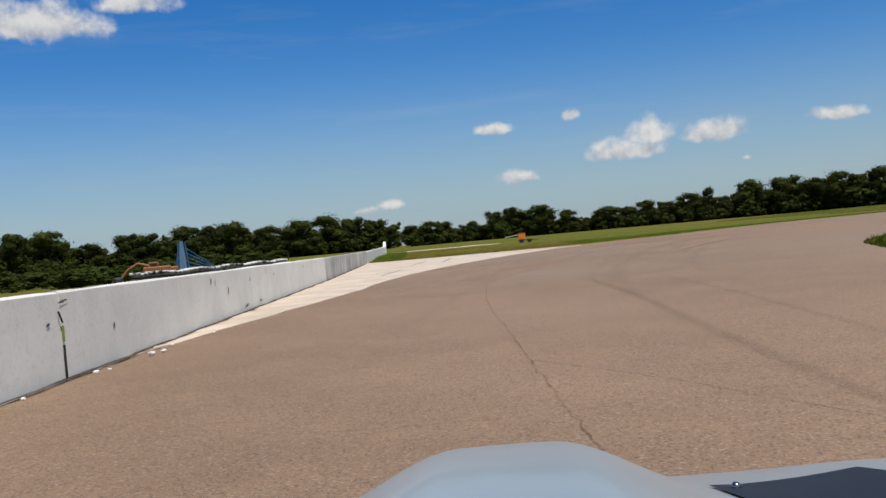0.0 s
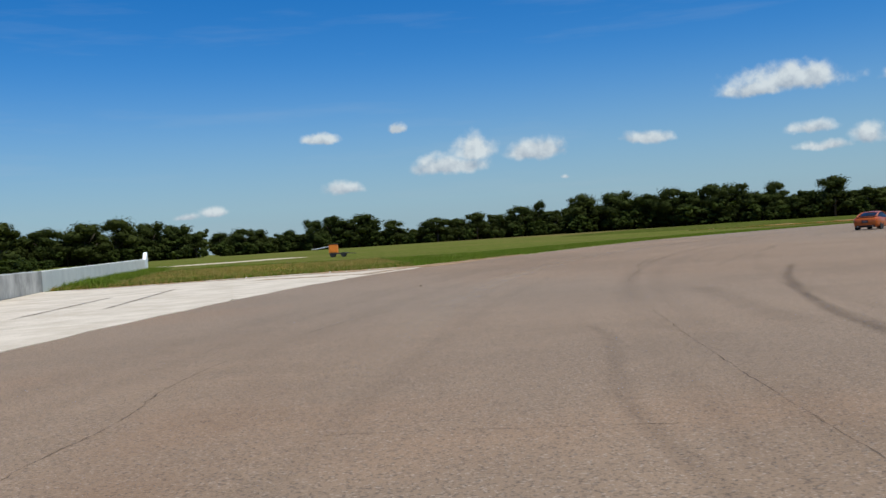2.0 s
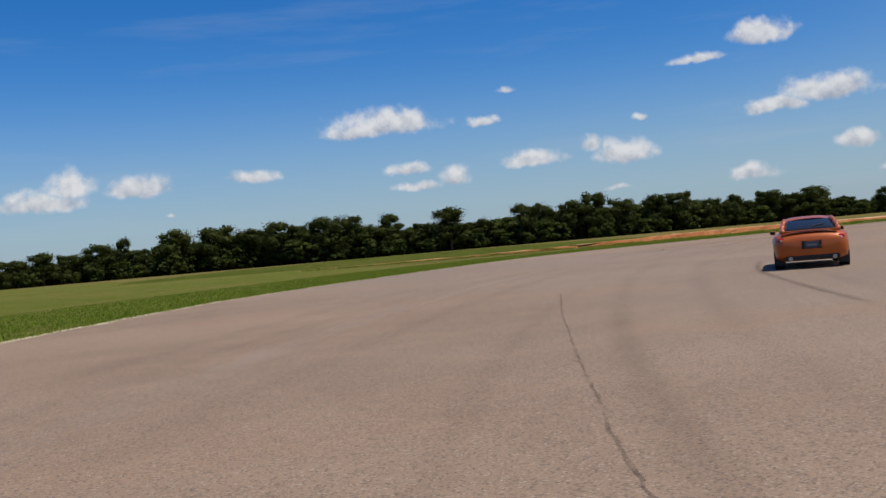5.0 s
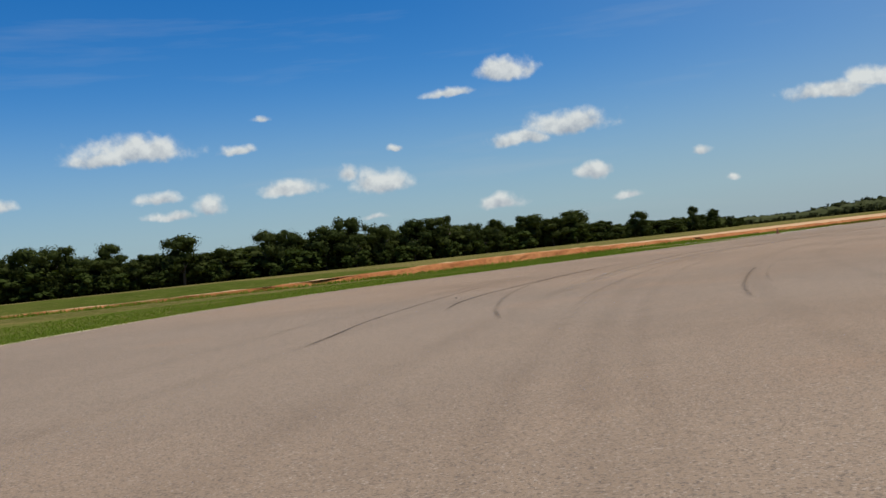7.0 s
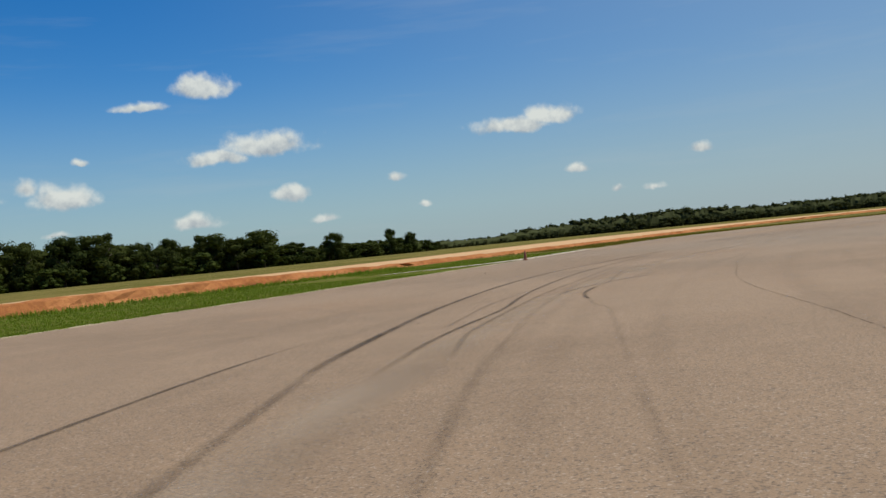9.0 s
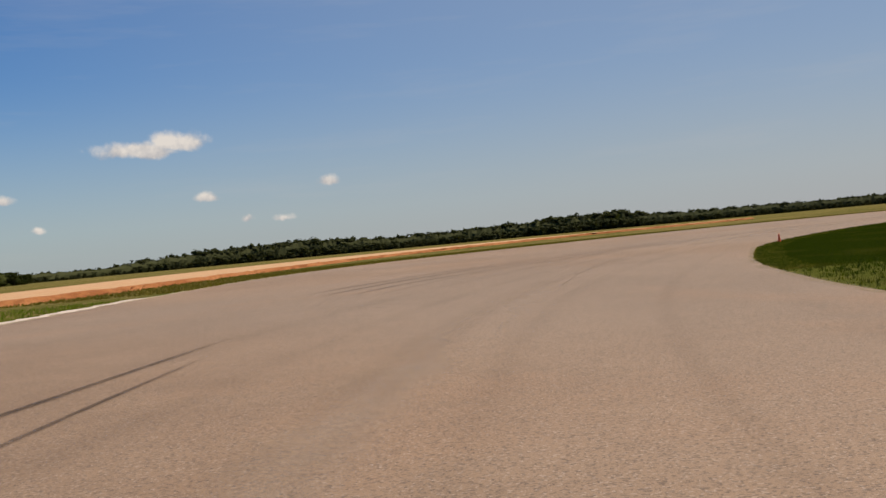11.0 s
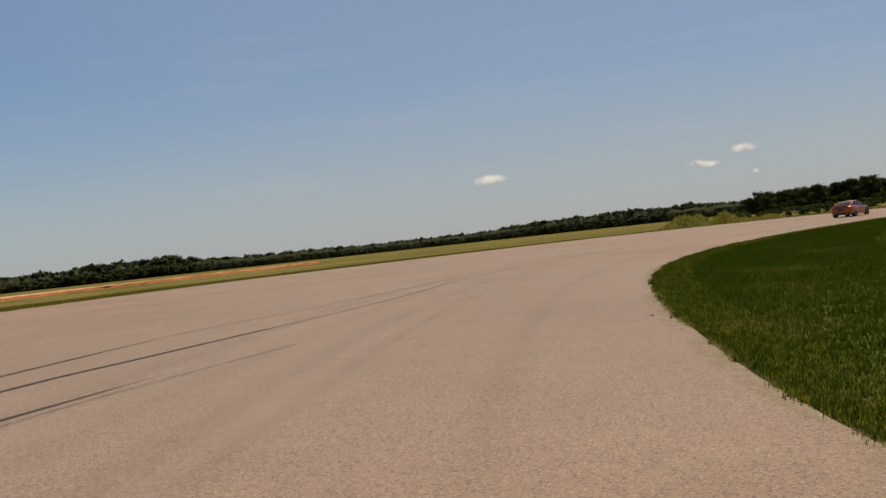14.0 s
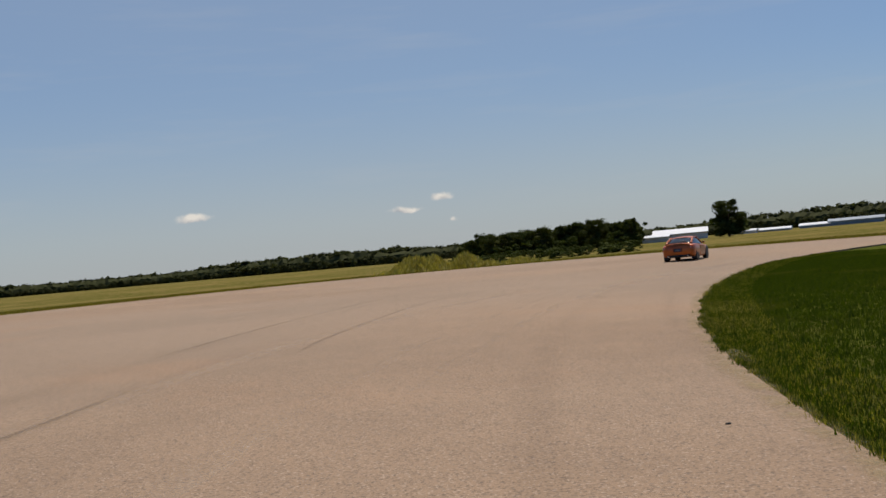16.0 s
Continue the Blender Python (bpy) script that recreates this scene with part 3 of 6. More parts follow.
TREE_KINDS = []
for i in range(8):
    kind = thing("tree", "broad dark green deciduous tree with a rounded crown", "tree", "woodland edge trees")
    part("trunk", trunk_mesh("trunk", 40 + i), kind)
    part("crown", crown_mesh("crown", 60 + i, LEAF, 3600, 0.026), kind)
    TREE_KINDS.append(kind)
used_kinds = set()
tree_rng = np.random.default_rng(11)


COARSE = OUTER[::4]
COARSE_BOWL = np.array([tuple(p) for p in COARSE] + [(196, -400), (-4.75, -400)])


def level(x, y):
    if x < -90 or x > 360 or y > 245 or y < -200:
        return 0.42
    ab = COARSE[1:] - COARSE[:-1]
    t = np.clip(((x - COARSE[:-1, 0]) * ab[:, 0] + (y - COARSE[:-1, 1]) * ab[:, 1]) / (ab ** 2).sum(1), 0, 1)
    d = np.min(np.hypot(x - COARSE[:-1, 0] - t * ab[:, 0], y - COARSE[:-1, 1] - t * ab[:, 1]))
    q = COARSE_BOWL
    r = np.roll(q, 1, 0)
    hit = ((q[:, 1] > y) != (r[:, 1] > y)) & (x < (r[:, 0] - q[:, 0]) * (y - q[:, 1]) / (r[:, 1] - q[:, 1] + 1e-12) + q[:, 0])
    if hit.sum() % 2:
        return -0.035
    s = min(1.0, max(0.0, (d - 6) / 70))
    return -0.03 + 0.45 * s * s * (3 - 2 * s)


def plant(x, y, h, w):
    """One tree of height h and crown width w, on the ground at x, y."""
    src = TREE_KINDS[int(tree_rng.integers(len(TREE_KINDS)))]
    m = Matrix.Translation((x, y, level(x, y) - 0.05)) @ Matrix.Rotation(tree_rng.uniform(0, 6.28), 4, "Z")
    if src not in used_kinds:
        used_kinds.add(src)
        ob = src
        ob.matrix_basis = m
    else:
        ob = copy_thing(src, m)
    ob.scale = (w / 0.8, w / 0.8, h)
    return ob


THICKET = [crown_arrays(200 + i, 430, 0.056, 0.0) for i in range(5)]


THICKET_LOW = [crown_arrays(400 + i, 210, 0.078, 0.0) for i in range(5)]
THICKET_FAR = [crown_arrays(300 + i, 150, 0.090, 0.0) for i in range(5)]


class Wood:
    """Trees too many and too far to count, joined in one mesh."""

    def __init__(self, kinds):
        self.v, self.f, self.n, self.kinds = [], [], 0, kinds

    def add(self, x, y, h, w):
        v, f = self.kinds[int(tree_rng.integers(len(self.kinds)))]
        a = tree_rng.uniform(0, 6.28)
        c, s = math.cos(a), math.sin(a)
        q = np.stack([(v[:, 0] * c - v[:, 1] * s) * w / 0.8 + x, (v[:, 0] * s + v[:, 1] * c) * w / 0.8 + y, v[:, 2] * h + level(x, y) - 0.1], 1)
        self.v.append(q)
        self.f += [tuple(i + self.n for i in t) for t in f]
        self.n += len(v)

    def hull(self, spot, rows, step, ahead, share):
        """A bumpy closed canopy mass along a woodland edge, from the ground up."""
        az, els, ds = [q[0] for q in rows], [q[1] for q in rows], [q[2] for q in rows]
        a, pts = az[0], []
        while a < az[-1]:
            el, dist = np.interp(a, az, els), np.interp(a, az, ds)
            top = (1.3 + dist * math.tan(radians(el))) * share
            j = tree_rng.uniform(0.82, 1.08, 5)
            o = tree_rng.uniform(-1.5, 1.5, 5)
            d = bearing(a)
            for k, (dd, h) in enumerate(((-ahead, -0.05), (-ahead - 1.5, 0.30), (-ahead, 0.66), (-ahead + 4, 0.92), (-ahead + 16, 0.95))):
                q = d * (dist + dd + o[k])
                pts.append((spot[0] + q.x, spot[1] + q.y, 0.3 + top * h * j[k]))
            a += math.degrees(step / dist)
        n = len(pts) // 5
        self.v.append(np.array(pts))
        self.f += [(self.n + i * 5 + k, self.n + i * 5 + k + 1, self.n + i * 5 + k + 6, self.n + i * 5 + k + 5) for i in range(n - 1) for k in range(4)]
        self.n += len(pts)

    def done(self, name, material, label):
        ob = new(name, data_mesh(name, np.concatenate(self.v).tolist(), self.f, material))
        return tagged(ob, label, "woodland", kind="stuff")


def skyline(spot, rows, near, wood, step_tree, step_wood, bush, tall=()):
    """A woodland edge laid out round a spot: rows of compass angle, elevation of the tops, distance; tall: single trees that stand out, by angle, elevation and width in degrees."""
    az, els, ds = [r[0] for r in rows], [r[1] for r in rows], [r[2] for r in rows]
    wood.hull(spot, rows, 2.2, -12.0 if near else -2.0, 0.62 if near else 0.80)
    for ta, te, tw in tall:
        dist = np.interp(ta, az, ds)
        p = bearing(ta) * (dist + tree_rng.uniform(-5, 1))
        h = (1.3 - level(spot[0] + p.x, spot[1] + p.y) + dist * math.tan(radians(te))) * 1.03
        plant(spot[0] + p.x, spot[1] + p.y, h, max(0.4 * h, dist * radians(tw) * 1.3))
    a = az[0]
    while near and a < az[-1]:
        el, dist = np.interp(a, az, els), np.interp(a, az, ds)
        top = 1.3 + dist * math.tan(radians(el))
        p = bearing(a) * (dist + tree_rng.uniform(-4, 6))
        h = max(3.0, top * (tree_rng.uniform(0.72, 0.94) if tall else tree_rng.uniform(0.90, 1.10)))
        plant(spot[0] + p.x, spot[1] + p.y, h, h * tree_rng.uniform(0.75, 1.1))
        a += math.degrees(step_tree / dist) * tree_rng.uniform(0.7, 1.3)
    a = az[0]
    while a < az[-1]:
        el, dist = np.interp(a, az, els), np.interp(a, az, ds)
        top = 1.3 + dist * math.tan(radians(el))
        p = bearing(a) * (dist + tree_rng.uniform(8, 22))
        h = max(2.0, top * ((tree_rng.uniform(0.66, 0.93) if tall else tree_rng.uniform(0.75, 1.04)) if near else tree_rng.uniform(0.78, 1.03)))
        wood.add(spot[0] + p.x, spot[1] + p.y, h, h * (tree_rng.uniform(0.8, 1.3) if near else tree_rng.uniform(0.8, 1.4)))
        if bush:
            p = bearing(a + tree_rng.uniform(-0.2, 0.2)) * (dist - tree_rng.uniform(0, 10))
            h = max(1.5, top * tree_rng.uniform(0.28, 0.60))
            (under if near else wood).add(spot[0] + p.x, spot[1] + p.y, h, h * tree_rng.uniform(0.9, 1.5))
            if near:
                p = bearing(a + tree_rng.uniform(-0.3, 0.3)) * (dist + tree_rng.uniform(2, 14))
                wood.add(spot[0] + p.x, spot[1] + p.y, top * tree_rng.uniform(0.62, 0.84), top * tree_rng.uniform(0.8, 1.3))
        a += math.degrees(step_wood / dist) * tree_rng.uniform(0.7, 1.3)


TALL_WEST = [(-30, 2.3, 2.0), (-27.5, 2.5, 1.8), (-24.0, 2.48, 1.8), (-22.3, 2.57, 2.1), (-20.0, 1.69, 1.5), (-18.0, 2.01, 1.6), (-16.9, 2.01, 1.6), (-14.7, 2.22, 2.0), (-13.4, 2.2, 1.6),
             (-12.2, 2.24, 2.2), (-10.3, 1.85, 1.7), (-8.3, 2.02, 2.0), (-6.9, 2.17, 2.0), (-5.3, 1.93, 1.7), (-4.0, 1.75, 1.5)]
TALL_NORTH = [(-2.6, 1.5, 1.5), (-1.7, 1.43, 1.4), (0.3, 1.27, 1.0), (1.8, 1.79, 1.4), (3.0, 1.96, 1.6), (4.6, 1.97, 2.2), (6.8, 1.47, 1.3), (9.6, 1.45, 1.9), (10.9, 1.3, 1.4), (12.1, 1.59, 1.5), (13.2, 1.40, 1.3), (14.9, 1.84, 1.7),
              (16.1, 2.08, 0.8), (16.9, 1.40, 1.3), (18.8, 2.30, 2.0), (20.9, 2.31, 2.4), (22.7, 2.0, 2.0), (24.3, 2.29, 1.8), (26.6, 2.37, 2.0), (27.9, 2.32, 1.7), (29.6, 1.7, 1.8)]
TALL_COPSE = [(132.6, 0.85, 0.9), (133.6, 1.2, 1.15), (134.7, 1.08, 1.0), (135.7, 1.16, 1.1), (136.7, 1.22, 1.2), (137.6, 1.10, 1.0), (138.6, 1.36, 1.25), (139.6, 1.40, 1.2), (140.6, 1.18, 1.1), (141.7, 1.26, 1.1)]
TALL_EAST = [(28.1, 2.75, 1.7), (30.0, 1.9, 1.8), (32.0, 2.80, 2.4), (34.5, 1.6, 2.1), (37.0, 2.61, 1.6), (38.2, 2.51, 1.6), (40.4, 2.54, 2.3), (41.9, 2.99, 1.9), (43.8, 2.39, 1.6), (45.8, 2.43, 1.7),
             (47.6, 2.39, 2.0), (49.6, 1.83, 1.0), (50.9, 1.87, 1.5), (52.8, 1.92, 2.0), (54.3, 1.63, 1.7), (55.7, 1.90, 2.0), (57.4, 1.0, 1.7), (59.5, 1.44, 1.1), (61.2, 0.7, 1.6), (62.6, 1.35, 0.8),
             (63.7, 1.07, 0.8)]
wood_near, wood_far, under = Wood(THICKET), Wood(THICKET_FAR), Wood(THICKET_LOW)
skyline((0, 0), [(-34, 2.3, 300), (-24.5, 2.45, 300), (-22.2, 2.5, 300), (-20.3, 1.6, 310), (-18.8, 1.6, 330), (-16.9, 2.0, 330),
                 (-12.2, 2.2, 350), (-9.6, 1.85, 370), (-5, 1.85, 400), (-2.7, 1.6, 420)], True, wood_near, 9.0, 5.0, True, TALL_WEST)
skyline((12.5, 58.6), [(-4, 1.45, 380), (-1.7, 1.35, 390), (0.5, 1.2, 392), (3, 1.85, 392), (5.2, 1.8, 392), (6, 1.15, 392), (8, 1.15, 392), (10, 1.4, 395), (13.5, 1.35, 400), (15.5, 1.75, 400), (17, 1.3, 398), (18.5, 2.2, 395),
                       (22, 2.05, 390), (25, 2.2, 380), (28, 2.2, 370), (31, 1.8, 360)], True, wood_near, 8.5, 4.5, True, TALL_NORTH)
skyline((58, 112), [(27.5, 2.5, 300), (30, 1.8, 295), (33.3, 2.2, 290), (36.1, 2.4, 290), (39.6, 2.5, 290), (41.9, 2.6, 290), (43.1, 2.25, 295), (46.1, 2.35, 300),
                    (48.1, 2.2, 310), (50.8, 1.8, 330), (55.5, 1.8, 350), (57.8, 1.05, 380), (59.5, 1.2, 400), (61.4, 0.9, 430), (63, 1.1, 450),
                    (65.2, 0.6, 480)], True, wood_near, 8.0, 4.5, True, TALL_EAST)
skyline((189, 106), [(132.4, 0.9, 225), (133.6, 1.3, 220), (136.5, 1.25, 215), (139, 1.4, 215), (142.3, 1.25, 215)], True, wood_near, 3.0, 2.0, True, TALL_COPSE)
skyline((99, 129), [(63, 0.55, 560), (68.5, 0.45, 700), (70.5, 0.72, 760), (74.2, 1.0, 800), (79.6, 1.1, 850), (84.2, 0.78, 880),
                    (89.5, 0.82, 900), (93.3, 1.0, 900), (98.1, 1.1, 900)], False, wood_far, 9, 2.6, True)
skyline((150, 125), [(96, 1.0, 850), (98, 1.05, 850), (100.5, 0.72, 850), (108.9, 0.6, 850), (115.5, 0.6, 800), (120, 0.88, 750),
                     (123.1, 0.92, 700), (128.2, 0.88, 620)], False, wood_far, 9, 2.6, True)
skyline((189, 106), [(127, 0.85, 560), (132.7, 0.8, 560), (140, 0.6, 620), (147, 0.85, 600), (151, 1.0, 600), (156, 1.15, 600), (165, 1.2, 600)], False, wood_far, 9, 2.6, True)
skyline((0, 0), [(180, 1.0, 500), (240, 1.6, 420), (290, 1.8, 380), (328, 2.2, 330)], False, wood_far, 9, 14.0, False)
brush_rng = np.random.default_rng(21)
for i in range(330):
    p = bearing(brush_rng.uniform(-34, -9.5)) * brush_rng.uniform(150, 300)
    h = brush_rng.uniform(0.8, 2.6)
    under.add(p.x, p.y, h, h * brush_rng.uniform(1.1, 2.0))
for i in range(260):
    p = bearing(brush_rng.uniform(-36, -15.5)) * brush_rng.uniform(85, 160)
    h = brush_rng.uniform(0.7, 1.9)
    under.add(p.x, p.y, h, h * brush_rng.uniform(1.2, 2.2))
for i in range(150):
    p = Vector((189, 106, 0)) + bearing(brush_rng.uniform(129, 142)) * brush_rng.uniform(120, 215)
    h = brush_rng.uniform(0.5, 1.2)
    under.add(p.x, p.y, h, h * brush_rng.uniform(1.2, 2.4))
wood_near.done("woodland", LEAF, "dense dark green thicket behind the woodland edge")
for o, h, w in ((0.0, 5.4, 7.6), (1.5, 4.2, 6.0)):
    q = np.array((189, 106)) + np.array(bearing(146.9)[:2]) * (201 + o)
    under.add(q[0] + o, q[1], h, w)
under.done("undergrowth", LEAF_BUSH, "green bushes along the foot of the woodland")
wood_far.done("woodland", LEAF_FAR_HAZED, "low continuous dark green woodland on the horizon")
lone = plant(*(np.array((189, 106)) + np.array(bearing(146.9)[:2]) * 200), 7.4, 7.4)
lone["label"] = "lone round dark green tree beside a white shed"
def rubber_material(name, dark):
    m = Mat(name, 0.8, spec=0.2)
    m.colour((0.050, 0.035, 0.024))
    g = m.ramp(m.noise(0.8, 6.0, 0.75), 0.25, 0.75, 0.35 * dark, dark)
    f = m.ramp(m.noise(60.0, 2.0, 0.6), 0.3, 0.6, 0.5, 1.0)
    return m.put("Alpha", m.math("MULTIPLY", m.math("MULTIPLY", g, f), m.soft_strip())).m


# ---------------------------------------------------------------- barrier wall and apron
WALL_LINE = [(-4.82, -60.0), (-4.82, 12.0), (-5.42, 44.0), (-6.75, 84.6), (-8.35, 139.5)]


def wall_x(y):
    return float(np.interp(y, [p[1] for p in WALL_LINE], [p[0] for p in WALL_LINE]))


def wall_panel(a, b, height, base, material, rise=0.0, thick=0.32):
    """A straight barrier panel whose face runs from a to b, with a worn chamfered top."""
    a, b = Vector((*a, 0)), Vector((*b, 0))
    d = (b - a).normalized()
    side = Vector((-d.y, d.x, 0))
    prof = [(0.0, base), (0.0, 0.06), (-0.01, height - 0.03), (-0.03, height), (-thick + 0.03, height), (-thick, height - 0.03), (-thick, base)]
    rng = random.Random(int(a.y * 7))
    n = max(2, int((b - a).length / 1.6))
    verts, faces = [], []
    for i in range(n + 1):
        p = a + (b - a) * (i / n)
        for o, z in prof:
            verts.append(tuple(p + side * (-o) * 1.0 + Vector((0, 0, z + (rise * i / n if z > 0.5 else 0) + (rng.uniform(-0.012, 0.012) if z > 0.5 else 0)))))
    k = len(prof)
    for i in range(n):
        for j in range(k - 1):
            faces.append((i * k + j, i * k + j + 1, (i + 1) * k + j + 1, (i + 1) * k + j))
    faces += [tuple(range(k - 1, -1, -1)), tuple(n * k + j for j in range(k))]
    return data_mesh("panel", verts, faces, material)


wall = tagged(new("barrier_wall"), "long whitewashed concrete pit wall with scuffs", "wall", kind="structure")
gap = 0.012
for (a, b), h, mat, rise in zip(zip(WALL_LINE[:-1], WALL_LINE[1:]), (1.11, 1.11, 1.06, 1.05), (WALL, WALL, WALL_OLD, WALL), (0.0, -0.04, 0.0, 0.28)):
    part("panel", wall_panel((a[0], a[1] + gap), (b[0], b[1] - gap), h, -0.1, mat, rise), wall)

# scuffs left by cars on the wall face
SCUFF = plain_material("wall_scuff", (0.13, 0.125, 0.125), 0.85, wear=0.6, scale=30.0)
scuff_rng = random.Random(4)
for y, z, w, h, tilt in [(12.1, 0.98, 0.30, 0.05, 0.1), (20.5, 0.90, 0.10, 0.22, 0.3), (20.9, 0.86, 0.05, 0.25, 0.5), (22.2, 0.62, 0.10, 0.25, 0.9), (25.0, 0.78, 0.06, 0.16, 0.2),
                         (27.6, 0.92, 0.25, 0.05, 0.6), (29.0, 0.80, 0.10, 0.18, 0.4), (14.0, 0.52, 0.06, 0.12, 0.6), (11.6, 0.72, 0.10, 0.06, 0.2),
                         (24.3, 0.14, 0.50, 0.10, 0.1), (26.4, 0.16, 0.35, 0.08, 0.0), (36.0, 0.85, 0.30, 0.06, 0.3), (39.0, 0.55, 0.16, 0.08, 0.2)]:
    verts, faces = [], []
    for j in range(9):
        f = j / 8
        yy = y + (f - 0.5) * w + scuff_rng.uniform(-0.02, 0.02)
        zz = z + (f - 0.5) * tilt * w
        ww = h * (0.25 + math.sin(math.pi * min(0.95, max(0.05, f)))) * scuff_rng.uniform(0.4, 0.7)
        verts += [(wall_x(yy) + 0.0045, yy, zz - ww / 2), (wall_x(yy) + 0.0045, yy, zz + ww / 2)]
        if j:
            faces.append((2 * j - 2, 2 * j, 2 * j + 1, 2 * j - 1))
    part("scuff", data_mesh("scuff", verts, faces, SCUFF), wall)

# dirt gathered along the foot of the wall
FOOT_DIRT = rubber_material("dark_foot_dirt", 1.6)
foot = np.array([(wall_x(y) + 0.07 + 0.03 * math.sin(y * 1.9), y) for y in np.arange(2.0, 84.0, 0.35)])
tagged(new("wall_foot_dirt", ribbon("wall_foot_dirt", foot, 0.20, 0.024, FOOT_DIRT, 0.3, 77)), "dark dirt gathered along the foot of the wall", "dirt", kind="structure")

# white flared end of the wall
END_WHITE = concrete_material("white_painted_concrete", (0.74, 0.74, 0.73), (0.82, 0.82, 0.80), (0.50, 0.50, 0.48))
end = tagged(new("wall_end"), "white painted concrete wall end that flares upwards", "wall", kind="structure")
prof = [(0, -0.1), (2.6, -0.1), (2.6, 2.05), (2.25, 2.08), (1.8, 1.75), (1.2, 1.42), (0.6, 1.27), (0, 1.2)]
verts = [(x, 139.55 + u, z) for x in (-8.70, -8.33) for u, z in prof]
k = len(prof)
faces = [tuple(range(k - 1, -1, -1)), tuple(range(k, 2 * k))] + [(i, (i + 1) % k, k + (i + 1) % k, k + i) for i in range(k)]
part("end_block", data_mesh("end_block", verts, faces, END_WHITE), end)

# green marker stake at the panel joint
stake = thing("marker_stake", "thin green and black marker strip fixed to the wall", "marker")
GREEN = plain_material("marker_green", (0.15, 0.21, 0.03), 0.5)
BLACK = plain_material("black_rubber", (0.018, 0.018, 0.018), 0.8)
part("strip", mesh_of("strip", box(0.022, 0.035, 0.20, (-4.80, 12.0, 0.48), 0.006), GREEN), stake, "yellow green strip")
part("strip", mesh_of("strip", box(0.02, 0.035, 0.42, (-4.803, 12.0, 0.02), 0.004), BLACK), stake, "dark lower strip")
part("strip", mesh_of("strip", rod((-4.80, 12.0, 0.72), (-4.80, 11.9, 0.86), 0.012, 6), BLACK), stake, "bent dark tip")

# concrete apron between wall and asphalt, laid in slabs
apron = tagged(new("concrete_apron"), "bleached concrete run-off apron laid in slabs", "pavement", kind="structure")
front = OUTER_EDGE[(OUTER_EDGE[:, 1] > 10) & (OUTER_EDGE[:, 1] < 92) & (OUTER_EDGE[:, 0] < 20)]


def apron_edge(y):
    return float(np.interp(y, front[:, 1], front[:, 0])) + 0.06


y0 = 14.2
while y0 < 84.0:
    y1 = min(y0 + 4.6, 84.2)
    i = 0
    while wall_x(y1) + i * 4.6 < apron_edge(y1):
        left = [(wall_x(y) + 0.02 + i * 4.6, y) for y in np.linspace(y0 + 0.008, y1 - 0.008, 8)]
        keep = [(x, min(x + 4.596, apron_edge(y)), y) for x, y in left if apron_edge(y) > x + 0.03]
        if len(keep) > 1:
            outline = [(x, y) for x, _, y in keep[::-1]] + [(x, y) for _, x, y in keep]
            part("slab", slab("slab", outline, 0.014 + 0.003 * ((i * 3 + int(y0)) % 3) / 3, -0.1, APRON), apron)
        i += 1
    y0 = y1
tagged(new("dirt_patch", slab("dirt_patch", [tuple(p) for p in curve([(6, 83.6), (12, 81.4), (16.2, 87.2), (20.5, 94.0), (19.9, 94.2), (14.9, 87.9), (11.0, 83.6), (8, 84.5), (6, 83.6)], 0.7)[:-1]],
                                      0.02, -0.1, REDDISH_DIRT)), "reddish dry dirt worn into the verge", "dirt patch", kind="structure")

SCATTERED_DIRT = Mat("scattered_red_dirt", 0.95, spec=0.1)
SCATTERED_DIRT.colour(SCATTERED_DIRT.mix(SCATTERED_DIRT.noise(1.4, 4.0), (0.26, 0.150, 0.075), (0.40, 0.25, 0.13)))
SCATTERED_DIRT.put("Alpha", SCATTERED_DIRT.math("MULTIPLY", SCATTERED_DIRT.ramp(SCATTERED_DIRT.noise(0.9, 6.0, 0.75), 0.36, 0.58, 0.0, 0.9), SCATTERED_DIRT.soft_strip(0.4, 0.15)))
for pts, w in (([(-6.2, 83.5), (0, 82.9), (6, 82.2), (10.5, 80.6)], 2.6), ([(3.5, 78.5), (7.5, 76.6), (9.2, 75.6)], 1.8), ([(8, 75), (10.6, 80.2), (13.4, 84.3), (17, 89.6), (21, 95)], 1.1)):
    tagged(new("dirt_scatter", ribbon("dirt_scatter", curve(pts, 0.5), w, 0.021, SCATTERED_DIRT.m, 0.1, 31)), "reddish dirt washed over the end of the apron", "dirt", kind="structure")

# ---------------------------------------------------------------- shoulders, rubber marks and cracks
beyond = OUTER[(OUTER[:, 1] > 84) | (OUTER[:, 0] > 40)]
sh = tagged(new("shoulder"), "dry sandy edge between asphalt and grass", "shoulder", kind="structure")
d = np.gradient(beyond, axis=0)
d /= np.linalg.norm(d, axis=1)[:, None]
part("outer_edge", ribbon("outer_edge", beyond + np.stack([-d[:, 1], d[:, 0]], 1) * 0.16, 0.62, -0.006, SHOULDER, 0.35, 3), sh)
EDGE_DUST = Mat("edge_dust", 0.95, spec=0.1)
EDGE_DUST.colour((0.30, 0.235, 0.125))
EDGE_DUST.put("Alpha", EDGE_DUST.math("MULTIPLY", EDGE_DUST.ramp(EDGE_DUST.noise(2.2, 6.0, 0.75), 0.35, 0.65, 0.0, 0.45), EDGE_DUST.soft_strip(0.5, 0.03)))
inner_near = INNER[(INNER[:, 0] > 120) & (INNER[:, 1] > 45)]
di = np.gradient(inner_near, axis=0)
di /= np.linalg.norm(di, axis=1)[:, None]
part("inner_edge", ribbon("inner_edge", inner_near + np.stack([-di[:, 1], di[:, 0]], 1) * 0.10, 0.5, 0.004, EDGE_DUST.m, 0.3, 4), sh)
